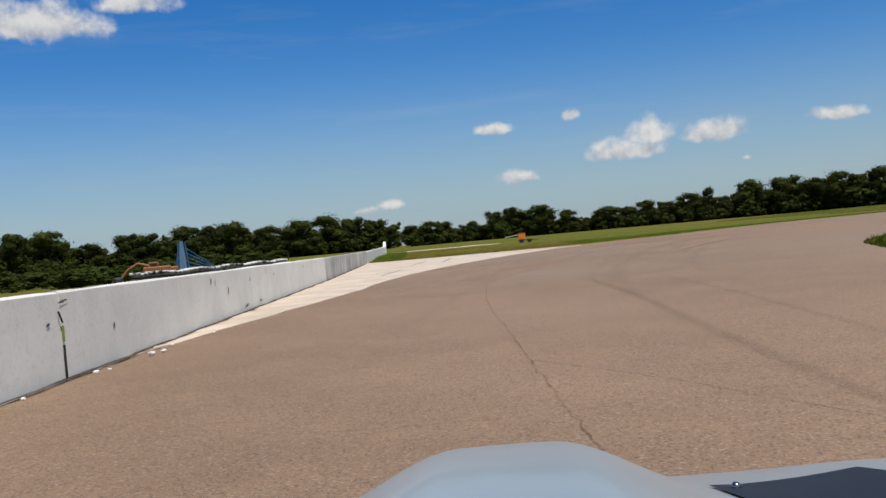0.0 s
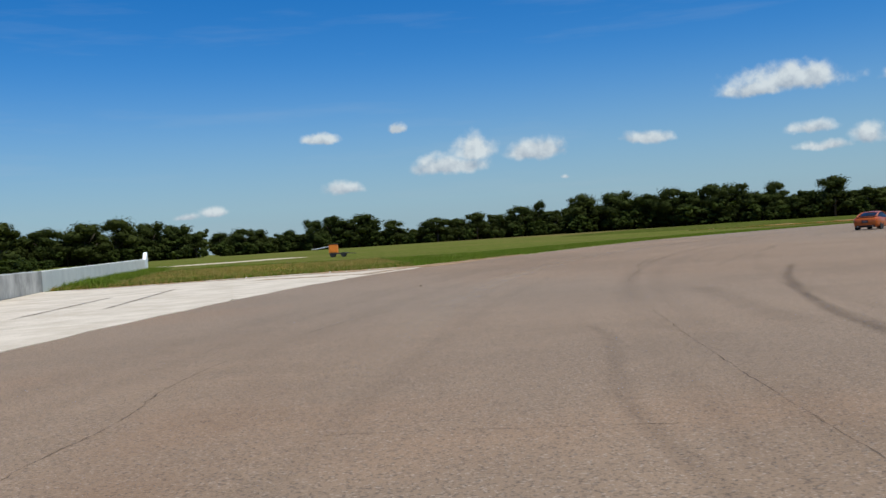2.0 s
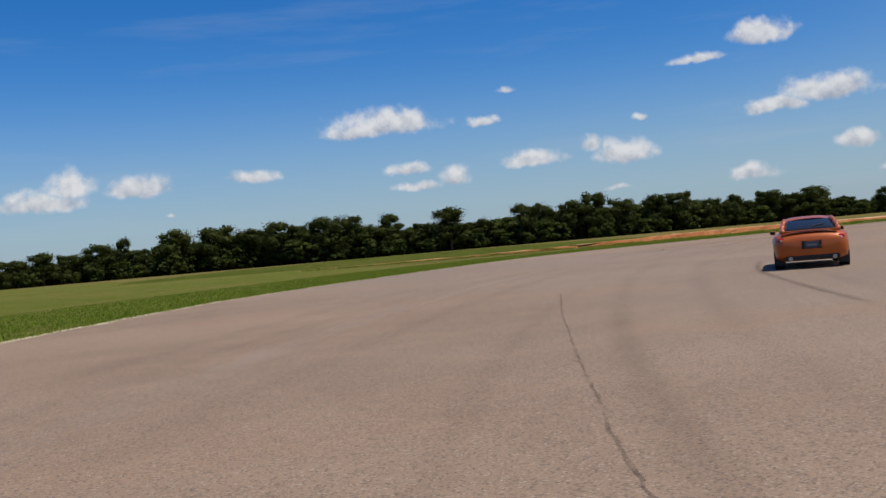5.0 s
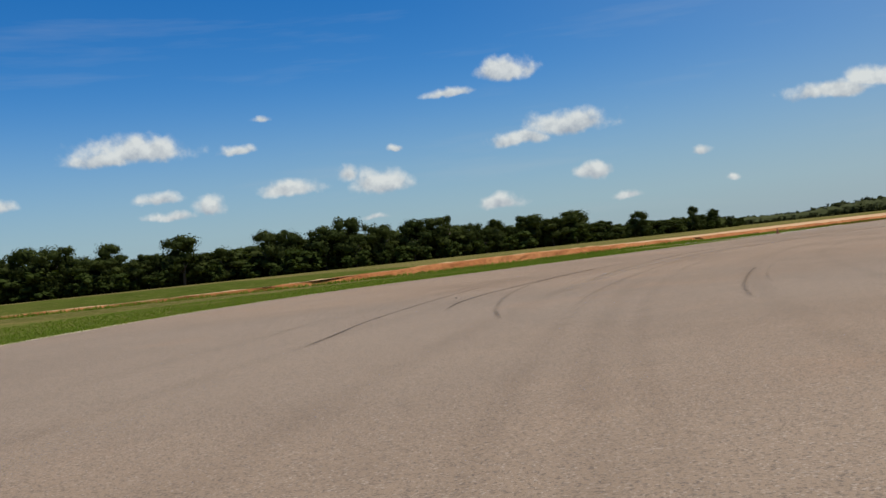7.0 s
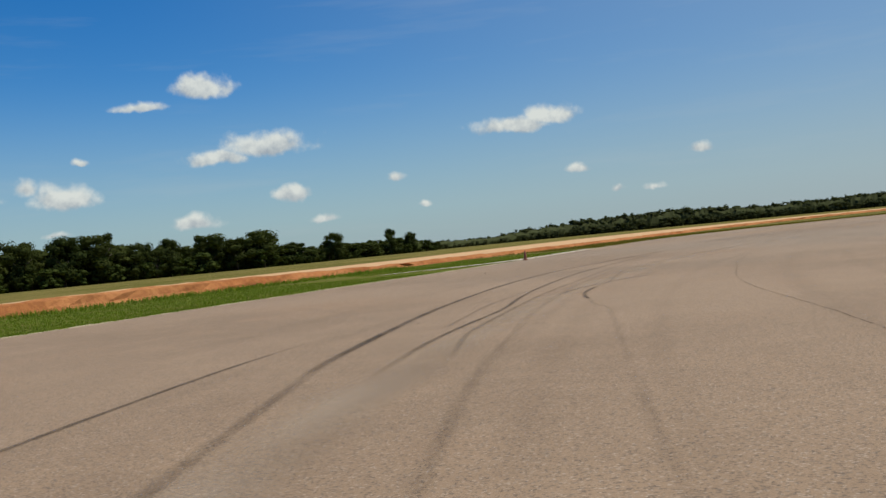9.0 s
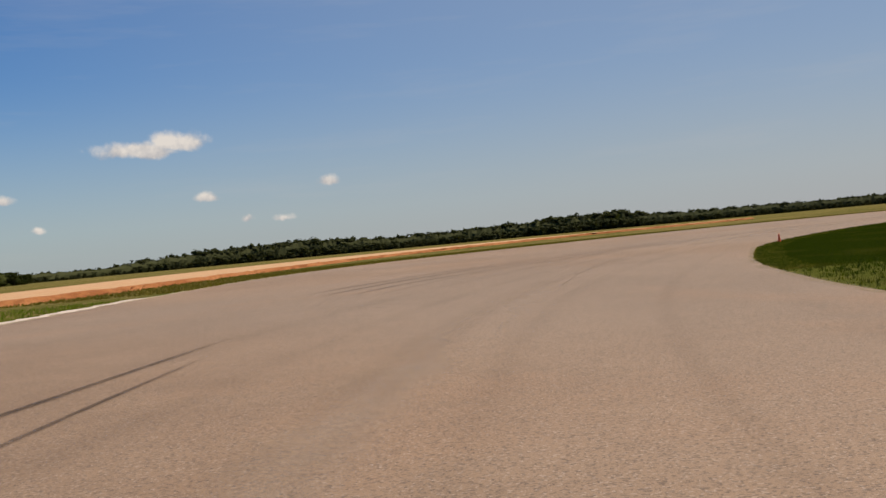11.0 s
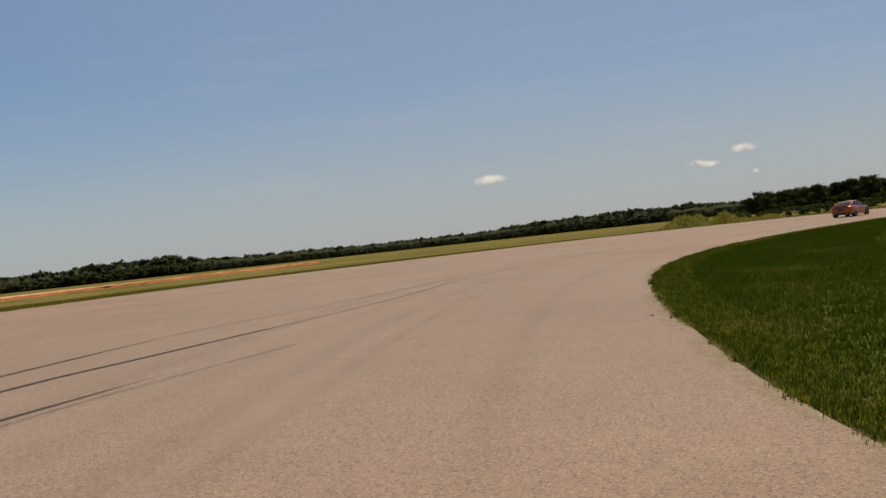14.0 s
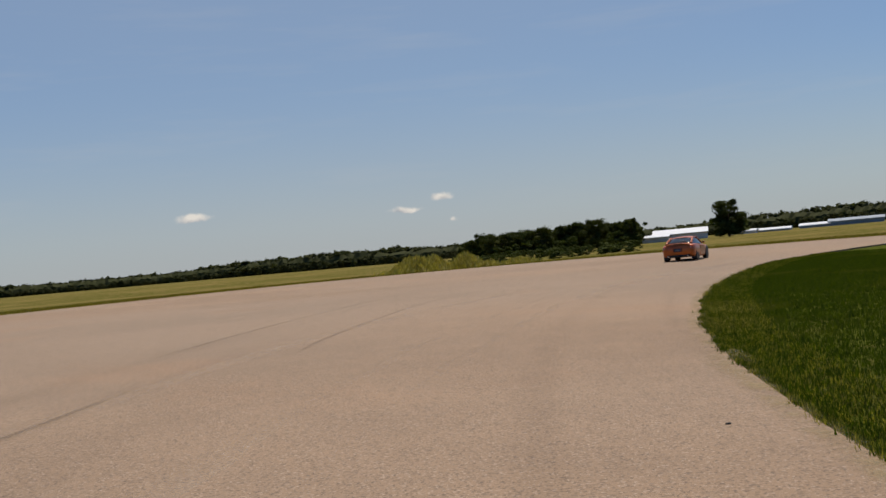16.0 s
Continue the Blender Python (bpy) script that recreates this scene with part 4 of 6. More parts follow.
strip_line = curve([(133.6, 152.4), (135.0, 150.8), (136.6, 149.4), (139, 147.9), (142, 146.9), (150, 146.6), (163, 147.2)], 0.6)
tagged(new("concrete_strip", ribbon("concrete_strip", strip_line, 0.9, 0.012, APRON, 0.22, 8)), "narrow strip of broken pale concrete along the verge", "pavement", kind="structure")


def crack_material():
    m = Mat("road_crack", 0.9, spec=0.1)
    m.colour((0.030, 0.024, 0.020))
    return m.put("Alpha", m.ramp(m.noise(2.0, 6.0, 0.75), 0.34, 0.66, 0.05, 0.38)).m


RUBBED, RUBBED_DARK, CRACK = rubber_material("rubbed_in_tyre_mark", 0.36), rubber_material("fresh_tyre_mark", 0.85), crack_material()
RUBBED_FAINT = rubber_material("faded_tyre_mark", 0.15)
marks = tagged(new("tyre_marks"), "dark curved tyre marks rubbed into the asphalt", "tyre marks", kind="structure")
STRENGTHS = (RUBBED_FAINT, RUBBED, RUBBED_DARK, rubber_material("black_tyre_mark", 3.0))
mark_count = 0


def lay_marks(rows):
    """Tyre marks from rows of plan line, width and strength: 3 black, 2 fresh, 1 rubbed in, 0 faded."""
    global mark_count
    for pts, w, strength in rows:
        z = (0.005 if pts[0][0] > 0 else 0.022) + 0.0001 * mark_count
        part("tyre_mark", ribbon("tyre_mark", curve(pts, 0.4), w, z, STRENGTHS[strength], 0.05, 20 + mark_count), marks)
        mark_count += 1


# into the bend
lay_marks([
    ([(65.1, 117.1), (69.3, 119.5), (73.4, 121.5), (77.8, 123.4), (80.9, 124.6), (83.5, 125.7), (86.6, 126.8), (90.9, 128.2), (94.7, 129.2), (98.2, 130.1), (103.6, 131.2), (108.8, 132.0), (118.3, 133.1)], 0.20, 0),
    ([(77.0, 124.4), (79.3, 125.6), (84.1, 127.6), (90.1, 130.0), (92.5, 130.9), (97.4, 132.3)], 0.24, 1),
    ([(90.1, 130.0), (92.5, 130.9), (97.4, 132.3), (101.4, 133.3), (106.8, 134.4), (111.8, 135.15), (117.4, 135.6), (123, 135.4), (134.3, 134.8)], 0.25, 2),
    ([(64.4, 118.1), (66.6, 120.0), (68.8, 121.7), (72.4, 124.2), (77.6, 127.3)], 0.18, 1),
    ([(66.9, 121.8), (69.8, 123.9), (73.4, 125.8), (77.1, 127.3), (80.3, 128.5), (85.2, 130.3), (91.2, 132.0), (95.3, 132.8)], 0.16, 2),
])
lay_marks([
    ([(77.6, 127.3), (79.2, 128.0), (82.4, 129.4), (85.2, 130.3), (87.8, 131.1)], 0.15, 2),
    ([(78.0, 127.9), (79.7, 128.6), (81.8, 129.4)], 0.10, 2),
    ([(60.5, 119.3), (62.8, 120.9), (65.6, 122.9), (70.1, 125.6), (73.7, 127.6), (78.6, 130.1)], 0.16, 2),
    ([(62.5, 122.8), (65.9, 125.2), (68.4, 126.7), (73, 129.2)], 0.14, 0), ([(80, 131.9), (83.3, 133.1), (86.1, 134.2), (89.5, 135.2)], 0.14, 0),
])
lay_marks([
    ([(90.1, 129.2), (93.5, 130.1), (96.1, 130.6), (99.2, 131.1), (102.9, 132.0), (107.0, 132.8), (114.2, 133.8), (123.8, 134.3), (131.7, 134.4)], 0.16, 2),
    ([(95.7, 130.8), (98.6, 131.5), (100.9, 132.0), (105, 132.6)], 0.12, 1),
    ([(91.0, 128.7), (93.1, 129.4), (94.9, 130.0), (97.8, 130.6), (102.7, 131.5), (108, 132.2), (114.5, 133.0), (120.6, 133.5)], 0.15, 1),
])
# hooks left by a spin
lay_marks([
    ([(100.5, 129.7), (101.2, 130.0), (102.2, 130.3), (103.3, 130.55), (104.7, 130.7)], 0.16, 2),
    ([(100.7, 129.8), (99.0, 129.2), (98.2, 128.75), (95.7, 128.0), (93.6, 127.4), (90.9, 126.6)], 0.13, 0),
    ([(90.9, 126.6), (86.8, 125.4), (83.2, 124.1), (81.1, 123.3), (79.5, 122.6)], 0.18, 0),
    ([(102.5, 131.0), (104.5, 131.1), (105.9, 130.95), (106.9, 130.8), (107.7, 130.6), (108.4, 130.25), (108.9, 129.8)], 0.13, 2),
    ([(104.9, 130.7), (106.3, 130.85), (107.7, 131.1), (109.8, 131.5), (113.1, 132.1)], 0.11, 1),
    ([(108.2, 130.7), (109.2, 130.6), (110.2, 130.4)], 0.10, 1),
    ([(104.6, 128.7), (105.4, 128.3), (106.5, 127.9)], 0.12, 1),
])
lay_marks([
    ([(78, 119.3), (74.9, 118.1), (71.6, 116.7), (69.4, 115.7), (66.7, 114.3)], 0.15, 1),
    ([(80, 119.5), (77.6, 118.7), (72.8, 116.7), (70.1, 115.3)], 0.12, 0),
    ([(101.4, 129.0), (102.6, 128.8), (103.7, 128.4), (104.4, 127.9)], 0.10, 0),
])
# out of the bend
lay_marks([
    ([(148, 136.8), (155, 134.6), (161.7, 131.9), (163.5, 130.9), (168.7, 128.0), (176.3, 123.6), (182.8, 119.4), (187, 116.4)], 0.16, 3),
    ([(182.8, 119.4), (187.5, 116.0), (191.1, 112.2), (196, 107.5), (200.9, 102.9)], 0.14, 2),
    ([(146, 135.8), (153, 134.0), (159.5, 131.4), (162.6, 129.6), (168.4, 126.3), (175.1, 122.6), (180.4, 119.3), (182.9, 117.1), (187.1, 113.2)], 0.19, 3),
    ([(182.9, 117.1), (187.1, 113.2), (192, 109.0), (198.4, 104.4)], 0.17, 2),
    ([(145, 134.6), (151, 133.2), (156.8, 130.7), (159.8, 129.2), (165.7, 126.0), (170.8, 123.6), (174.9, 121.2), (180, 117.0)], 0.15, 3),
    ([(144, 133.6), (150, 132.2), (155.6, 130.4), (159.1, 128.6), (161.2, 127.3), (168, 124.0)], 0.10, 2),
])
lay_marks([
    ([(150, 131.5), (153.3, 129.9), (156.3, 128.4), (162, 125.8)], 0.14, 0), ([(175, 120.5), (176.9, 119.2), (178.7, 117.7), (182.1, 114.5)], 0.2, 1),
    ([(198, 104.8), (200.9, 102.2), (203.7, 99.0), (207.5, 95.2)], 0.17, 1), ([(211.5, 93.2), (214, 90.5), (218.1, 85.8), (224.4, 77.8), (227, 73)], 0.18, 1), ([(208.5, 92.3), (210.6, 90.3), (213.7, 86.8), (217.9, 81.6), (221, 76)], 0.16, 1),
    ([(222, 118.5), (227.2, 114.5), (232.2, 109.9)], 0.25, 2), ([(214, 115.5), (216.8, 112.6), (219.8, 108.2)], 0.25, 2),
])
# before the bend, and on the apron
lay_marks([
    ([(9.9, 41.0), (10.8, 43.2), (12.1, 46.5), (15.4, 53.1), (19, 59)], 0.35, 1), ([(10.6, 44.0), (10.9, 45.5), (11.8, 48.6), (13.1, 52.8)], 0.9, 0),
    ([(3.75, 26), (3.6, 21), (3.45, 17), (3.2, 13.5), (3.0, 10.2), (2.85, 7.5), (2.8, 4.2)], 0.30, 0), ([(5.3, 24), (5.0, 17.5), (4.6, 12.5), (4.3, 9)], 0.22, 0),
    ([(8.6, 47), (8.2, 44.7), (7.0, 41.2), (6.6, 39.5), (6.2, 37)], 0.3, 0), ([(25, 76), (22.0, 70.6), (19.2, 65.6), (17.5, 61.9)], 0.18, 0), ([(29, 79), (26.1, 72.8), (22, 67.5), (18.2, 61.7), (16.5, 58.8)], 0.25, 0),
    ([(52.4, 102.7), (47, 98.5), (42.5, 94.1), (37.8, 89.1)], 0.3, 1),
    ([(9.0, 36.0), (10.0, 40), (12.0, 46), (15.0, 53)], 0.16, 0), ([(20.6, 72.5), (18.0, 67.6), (16.6, 64.7), (15.9, 63.0)], 0.12, 0),
    ([(-2.1, 58.8), (-1.7, 64.0), (-1.2, 70.2)], 0.26, 2), ([(-0.2, 60.6), (0.2, 67), (0.6, 74.3)], 0.26, 2), ([(-2.9, 43.0), (-2.6, 46.8), (-2.2, 51.0)], 0.18, 2),
    ([(-5.5, 44.3), (-5.1, 46.0), (-4.2, 46.8)], 0.45, 1), ([(-4.3, 36.9), (-4.1, 37.0)], 0.16, 2),
])
cracks = tagged(new("road_cracks"), "thin dark cracks and joints in the asphalt", "cracks", kind="structure")
CRACKS_START = [
    ([(1.15, 27), (1.0, 24.3), (0.85, 21), (0.78, 17), (0.8, 13.5), (0.8, 10.0), (0.82, 5.9), (0.95, 1.0)], 0.04),
    ([(0.8, 9.95), (1.6, 8.4), (2.3, 6.6), (2.9, 5.0)], 0.035),
    ([(0.8, 9.9), (-0.5, 10.4), (-2.2, 10.9)], 0.025),
    ([(-1.5, 7.0), (0.3, 6.9), (1.7, 7.1), (2.4, 7.2)], 0.02),
    ([(40.5, 99), (36.7, 94.5), (35.0, 92.4), (32.5, 89.3), (31.1, 87.5), (29.9, 86.0), (28.6, 84.2)], 0.05),
    ([(4.6, 40.5), (5.4, 40.25), (6.1, 40.0), (6.9, 39.7)], 0.03),
]
CRACKS_BEND = [
    ([(197.4, 107.6), (194.9, 105.95), (193.0, 104.8), (191.4, 103.8), (190.0, 102.9), (189.4, 102.5)], 0.10),
    ([(189.3, 103.7), (188.7, 103.35)], 0.05),
    ([(142, 128.4), (147.9, 127.4), (150.2, 126.9), (155.3, 125.6), (157.8, 124.9), (163.3, 122.8), (170, 119.9)], 0.06),
    ([(95.8, 131.9), (95.8, 130.9), (95.75, 130.2), (95.9, 129.0), (95.85, 127.2), (95.8, 126.2)], 0.05),
    ([(1.6, 33.5), (2.2, 37.5), (2.6, 40.3), (3.0, 41.9), (3.2, 43.7), (3.7, 45.8)], 0.035),
    ([(4.7, 48.6), (5.6, 50.5), (6.6, 52.4)], 0.04),
    ([(6.9, 36.5), (7.7, 39.6), (8.3, 41.8), (9.1, 44.6), (10.4, 48.9)], 0.025),
    ([(12.4, 54.5), (13.3, 57.1), (15.1, 60.9), (16.4, 64.2), (17.9, 67.4), (19.2, 70.0), (21.6, 74.0)], 0.035),
    ([(118.4, 128.8), (112.3, 128.4), (110.2, 128.1), (104.7, 127.4), (100.6, 126.5), (96.1, 125.2), (91, 123.8), (84.9, 121.8)], 0.055),
]
for i, (pts, w) in enumerate(CRACKS_START + CRACKS_BEND):
    ln = curve(pts, 0.15)
    part("crack", ribbon("crack", ln + np.random.default_rng(i).normal(size=ln.shape) * 0.010, w * 0.55, 0.0045, CRACK, 0.3, 60 + i), cracks)

# ---------------------------------------------------------------- clay bank beyond the verge
def build_clay():
    line = curve([(72, 181), (86, 173.5), (99, 166.5), (112, 162.5), (126, 161), (145, 161), (163, 159.5), (183, 155.5), (215, 153.5), (250, 147), (282, 133), (312, 108), (334, 70)], 1.2)
    dd = np.gradient(line, axis=0)
    dd /= np.linalg.norm(dd, axis=1)[:, None]
    out = np.stack([-dd[:, 1], dd[:, 0]], 1)
    offs = [0.0, 0.25, 0.5, 0.9, 1.5, 3.0, 7.0, 14.0, 22.0, 30.0]
    lift = [0.0, 0.16, 0.42, 0.50, 0.52, 0.50, 0.42, 0.34, 0.30, 0.0]
    rng = np.random.default_rng(3)
    wob = np.interp(np.arange(len(line)), np.arange(0, len(line) + 6, 3), rng.normal(size=len(np.arange(0, len(line) + 6, 3))) * 0.22)
    verts, faces = [], []
    n = len(offs)
    for i, p in enumerate(line):
        face = float(np.interp(p[0], [72, 96, 116, 128, 150], [0.04, 0.50, 1.35, 1.35, 0.75]))
        spread = float(np.interp(p[0], [48, 95, 122, 150, 175, 230, 300], [0.10, 0.22, 0.5, 0.9, 1.05, 1.2, 1.2]))
        row = [p + out[i] * ((o if j < 5 else o * spread) + (wob[i] + rng.normal() * 0.1 if j < 5 else 0)) for j, o in enumerate(offs)]
        z = ground_height(np.array([r[0] for r in row]), np.array([r[1] for r in row]))
        for j, r in enumerate(row):
            verts.append((r[0], r[1], z[j] + lift[j] * face + (rng.normal() * 0.03 if 0 < j < 5 else 0) - (0.05 if j in (0, n - 1) else 0)))
        if i:
            o = i * n
            faces += [(o + j, o + j + 1, o - n + j + 1, o - n + j) for j in range(n - 1)]
    me = data_mesh("clay_bank", verts, [f[::-1] for f in faces], CLAY, False)
    me.materials.append(PALE_DIRT)
    for i, poly in enumerate(me.polygons):
        poly.material_index = 1 if i % (n - 1) >= 3 else 0
    ob = new("clay_bank", me)
    tagged(ob, "bare orange red clay bank with an eroded edge", "dirt bank", kind="structure")


def build_mound():
    """A low grassy ridge between the clay and the woods."""
    line = curve([(58, 206), (78, 199), (97, 191), (114, 186), (126, 183), (134, 180)], 2.0)
    dd = np.gradient(line, axis=0)
    dd /= np.linalg.norm(dd, axis=1)[:, None]
    out = np.stack([-dd[:, 1], dd[:, 0]], 1)
    rng = np.random.default_rng(8)
    verts, faces, k = [], [], 11
    for i, p in enumerate(line):
        f = math.sin(math.pi * i / (len(line) - 1)) ** 0.6
        for j in range(k):
            u = -1 + 2 * j / (k - 1)
            q = p + out[i] * u * 9.0
            verts.append((q[0], q[1], level(q[0], q[1]) - 0.06 + (0.75 * f + rng.normal() * 0.03) * max(0.0, 1 - u * u) ** 1.3))
        if i:
            faces += [(i * k + j, (i - 1) * k + j, (i - 1) * k + j + 1, i * k + j + 1) for j in range(k - 1)]
    tagged(new("grass_mound", data_mesh("grass_mound", verts, faces, GRASS, True)), "low ridge of rough green grass before the woods", "mound", kind="structure")


build_clay()
build_mound()
PATH = concrete_material("pale_path_dirt", (0.50, 0.40, 0.27), (0.62, 0.52, 0.38), (0.34, 0.25, 0.15))
path_line = curve([(-7.2, 143.5), (-2, 146.5), (3, 150.5), (8, 155.5)], 1.0)
pv = ribbon("dirt_path", path_line, 5.2, 0.0, PATH, 0.12, 6)
for v in pv.vertices:
    v.co.z = level(v.co.x, v.co.y) + 0.02
tagged(new("dirt_path", pv), "pale bare dirt path through dry grass", "path", kind="structure")


def dry_ground():
    """Straw coloured worn ground beyond the end of the apron."""
    m = Mat("straw_ground", 0.95, spec=0.1)
    f = m.noise(3.0, 5.0, 0.7)
    m.colour(m.mix(m.ramp(f, 0.35, 0.65), (0.24, 0.185, 0.075), (0.40, 0.30, 0.145)))
    m.put("Alpha", m.math("MULTIPLY", m.ramp(m.noise(0.16, 5.0, 0.65), 0.30, 0.55), m.soft_strip(0.5, 0.3)))
    ln = curve([(2.5, 84.3), (3.5, 95), (3.5, 108), (3.0, 132)], 1.0)
    me = ribbon("dry_ground", ln, 22.0, 0.0, m.m, 0.03, 12)
    for v in me.vertices:
        v.co.z = level(v.co.x, v.co.y) + 0.012
    tagged(new("dry_ground", me), "straw coloured dry ground beyond the apron", "ground", kind="structure")


dry_ground()


# ---------------------------------------------------------------- grass
def blades(name, line, side, reach, density, height, width, material, label, fall=1.0, seed=0, lift=-0.035):
    """Grass tufts beside a plan line; side 1 is left of it, -1 right. Denser at the edge."""
    rng = np.random.default_rng(seed)
    seg = np.linalg.norm(np.diff(line, axis=0), axis=1)
    n = int(seg.sum() * reach * density)
    s = rng.uniform(0, seg.sum(), n)
    cum = np.concatenate([[0], np.cumsum(seg)])
    px, py = np.interp(s, cum, line[:, 0]), np.interp(s, cum, line[:, 1])
    g = np.gradient(line, axis=0)
    g /= np.linalg.norm(g, axis=1)[:, None]
    dx, dy = np.interp(s, cum, g[:, 0]), np.interp(s, cum, g[:, 1])
    off = 0.02 + reach * rng.uniform(0, 1, n) ** fall
    nodes = np.arange(0.0, seg.sum() + 0.4, 0.4)
    ex = np.interp(s, nodes, rng.normal(size=len(nodes)) * 0.03)
    off = np.maximum(off - np.clip(ex, -0.12, 0.12), -0.10)
    x, y = px - dy * side * off, py + dx * side * off
    z = ground_height(x, y) if side > 0 else np.where(off < 0.02, 0.0, lift) + dip(x, y)
    verts = np.zeros((n, 3, 3, 3))
    h = height * rng.uniform(0.45, 1.15, (n, 1)) * (0.7 + 0.6 * rng.uniform(0, 1, (n, 3)))
    a = rng.uniform(0, 6.28, (n, 3))
    lean = rng.uniform(0.1, 0.7, (n, 3)) * h
    jx, jy = rng.normal(size=(n, 3)) * 0.04, rng.normal(size=(n, 3)) * 0.04
    w = width * rng.uniform(0.6, 1.3, (n, 3))
    bx, by = x[:, None] + jx, y[:, None] + jy
    ca, sa = np.cos(a), np.sin(a)
    verts[:, :, 0] = np.stack([bx - sa * w / 2, by + ca * w / 2, np.repeat(z[:, None], 3, 1)], -1)
    verts[:, :, 1] = np.stack([bx + sa * w / 2, by - ca * w / 2, np.repeat(z[:, None], 3, 1)], -1)
    verts[:, :, 2] = np.stack([bx + ca * lean, by + sa * lean, z[:, None] + h], -1)
    me = bpy.data.meshes.new(name)
    v = verts.reshape(-1, 3)
    me.vertices.add(len(v))
    me.vertices.foreach_set("co", v.ravel())
    me.loops.add(len(v))
    me.loops.foreach_set("vertex_index", np.arange(len(v), dtype=np.int32))
    me.polygons.add(len(v) // 3)
    me.polygons.foreach_set("loop_start", np.arange(0, len(v), 3, dtype=np.int32))
    me.update(calc_edges=True)
    me.materials.append(material)
    return tagged(new(name, me), label, "grass", kind="stuff")


near_inner = INNER[(INNER[:, 0] > 100) & (INNER[:, 1] > 51)]
start_inner = INNER[(INNER[:, 0] < 40) & (INNER[:, 1] > 10)]
blades("grass", near_inner[near_inner[:, 0] > 142], -1, 7.0, 240, 0.060, 0.014, BLADE_INFIELD, "short uneven dark green grass of the infield", 1.5, 1)
blades("grass", near_inner[near_inner[:, 0] > 142], -1, 1.1, 300, 0.055, 0.011, BLADE_EDGE, "yellowing ragged grass at the track edge", 1.5, 2)
blades("grass", near_inner, -1, 22.0, 40, 0.085, 0.026, BLADE_INFIELD, "dark green infield grass", 0.8, 3)
blades("grass", near_inner, -1, 60.0, 2.0, 0.10, 0.06, BLADE_INFIELD, "dark green infield grass", 0.8, 9)
blades("grass", start_inner, -1, 8.0, 14, 0.14, 0.04, BLADE_INFIELD, "dark green infield grass", 1.0, 4)
verge_near = beyond[(beyond[:, 0] < 130)]
verge_far = beyond[(beyond[:, 0] >= 168)]
blades("grass", verge_near, 1, 13.0, 42, 0.075, 0.022, BLADE_VERGE, "bright green mown verge grass", 1.2, 5)
blades("grass", verge_far, 1, 13.0, 10, 0.14, 0.06, BLADE_STRAW, "dry olive verge grass", 1.1, 6)
blades("grass", strip_line + np.array((0, 0.9)), 1, 11.0, 14, 0.10, 0.035, BLADE_VERGE, "bright green mown verge grass", 1.1, 10)
apron_end = curve([(-6.6, 85.0), (0, 84.4), (7, 84.4), (12, 84.2)], 0.8)
blades("grass", apron_end, 1, 30.0, 38, 0.20, 0.04, BLADE_DRY, "long half dry straw coloured grass beyond the apron", 1.3, 7)
blades("grass", curve([(-6.6, 85.4), (0, 84.9), (7, 84.9), (12, 84.8), (20, 97), (27, 106)], 0.8), 1, 34.0, 15, 0.17, 0.04, BLADE_VERGE, "uneven green grass beyond the apron", 1.1, 17)
blades("grass", apron_end, 1, 5.0, 36, 0.24, 0.035, BLADE_VERGE, "green weeds along the end of the apron", 1.5, 11)
blades("grass", curve([(12, 84.2), (15.6, 88.2), (22, 97), (30, 108)], 0.8), 1, 4.0, 40, 0.20, 0.035, BLADE_VERGE, "taller green grass behind the worn dirt edge", 1.0, 15)
wall_foot = np.array([(wall_x(y) + 0.5, y) for y in np.arange(85, 138, 1.0)])
blades("grass", wall_foot, -1, 2.6, 60, 0.42, 0.05, BLADE_VERGE, "tall weeds along the foot of the old wall", 1.0, 8)


clay_front = curve([(150, 160.4), (126, 160.6), (112, 162), (99, 166), (86, 173), (72, 180.5)], 1.2)
blades("grass", clay_front, 1, 3.0, 14, 0.26, 0.05, BLADE_VERGE, "rough grass along the foot of the clay bank", 1.0, 13)


def clumps(name, spots, radius, height, count, material, label):
    rng = np.random.default_rng(count)
    verts, faces = [], []
    for i in range(count):
        sx, sy = spots[int(rng.integers(len(spots)))]
        x, y = sx + rng.normal() * radius, sy + rng.normal() * radius
        top = height * math.exp(-((x - sx) ** 2 + (y - sy) ** 2) / (2 * radius * radius)) + 0.2
        q = np.array([x, y, level(x, y) + rng.uniform(0, 1) ** 0.7 * top])
        s = rng.uniform(0.10, 0.28)
        u = np.array([rng.normal(), rng.normal(), 0.3 * rng.normal()])
        w = np.array([0.35 * rng.normal(), 0.35 * rng.normal(), 1.0])
        u, w = u / np.linalg.norm(u) * s * 0.30, w / np.linalg.norm(w) * s * 1.5
        o = len(verts)
        verts += [tuple(q - u), tuple(q - w * 0.6), tuple(q + u), tuple(q + w)]
        faces.append((o, o + 1, o + 2, o + 3))
    return tagged(new(name, data_mesh(name, verts, faces, material)), label, "weeds", kind="stuff")


clumps("tall_weeds", [(272, 37), (273.5, 34), (271, 31.5), (275, 36)], 1.1, 1.5, 6500, LEAF_YELLOW, "yellow green tall weeds at the track edge")
clumps("tall_weeds", [(270, 29.5), (267, 27.5)], 1.0, 0.4, 1000, LEAF_YELLOW, "low yellow green weeds at the track edge")


# ---------------------------------------------------------------- small things by the track
CONE_ORANGE = plain_material("cone_orange", (0.85, 0.11, 0.02), 0.55, wear=0.35, scale=8.0)
CONE_OLD = plain_material("sun_worn_cone", (0.22, 0.075, 0.035), 0.6, wear=0.5, scale=8.0)


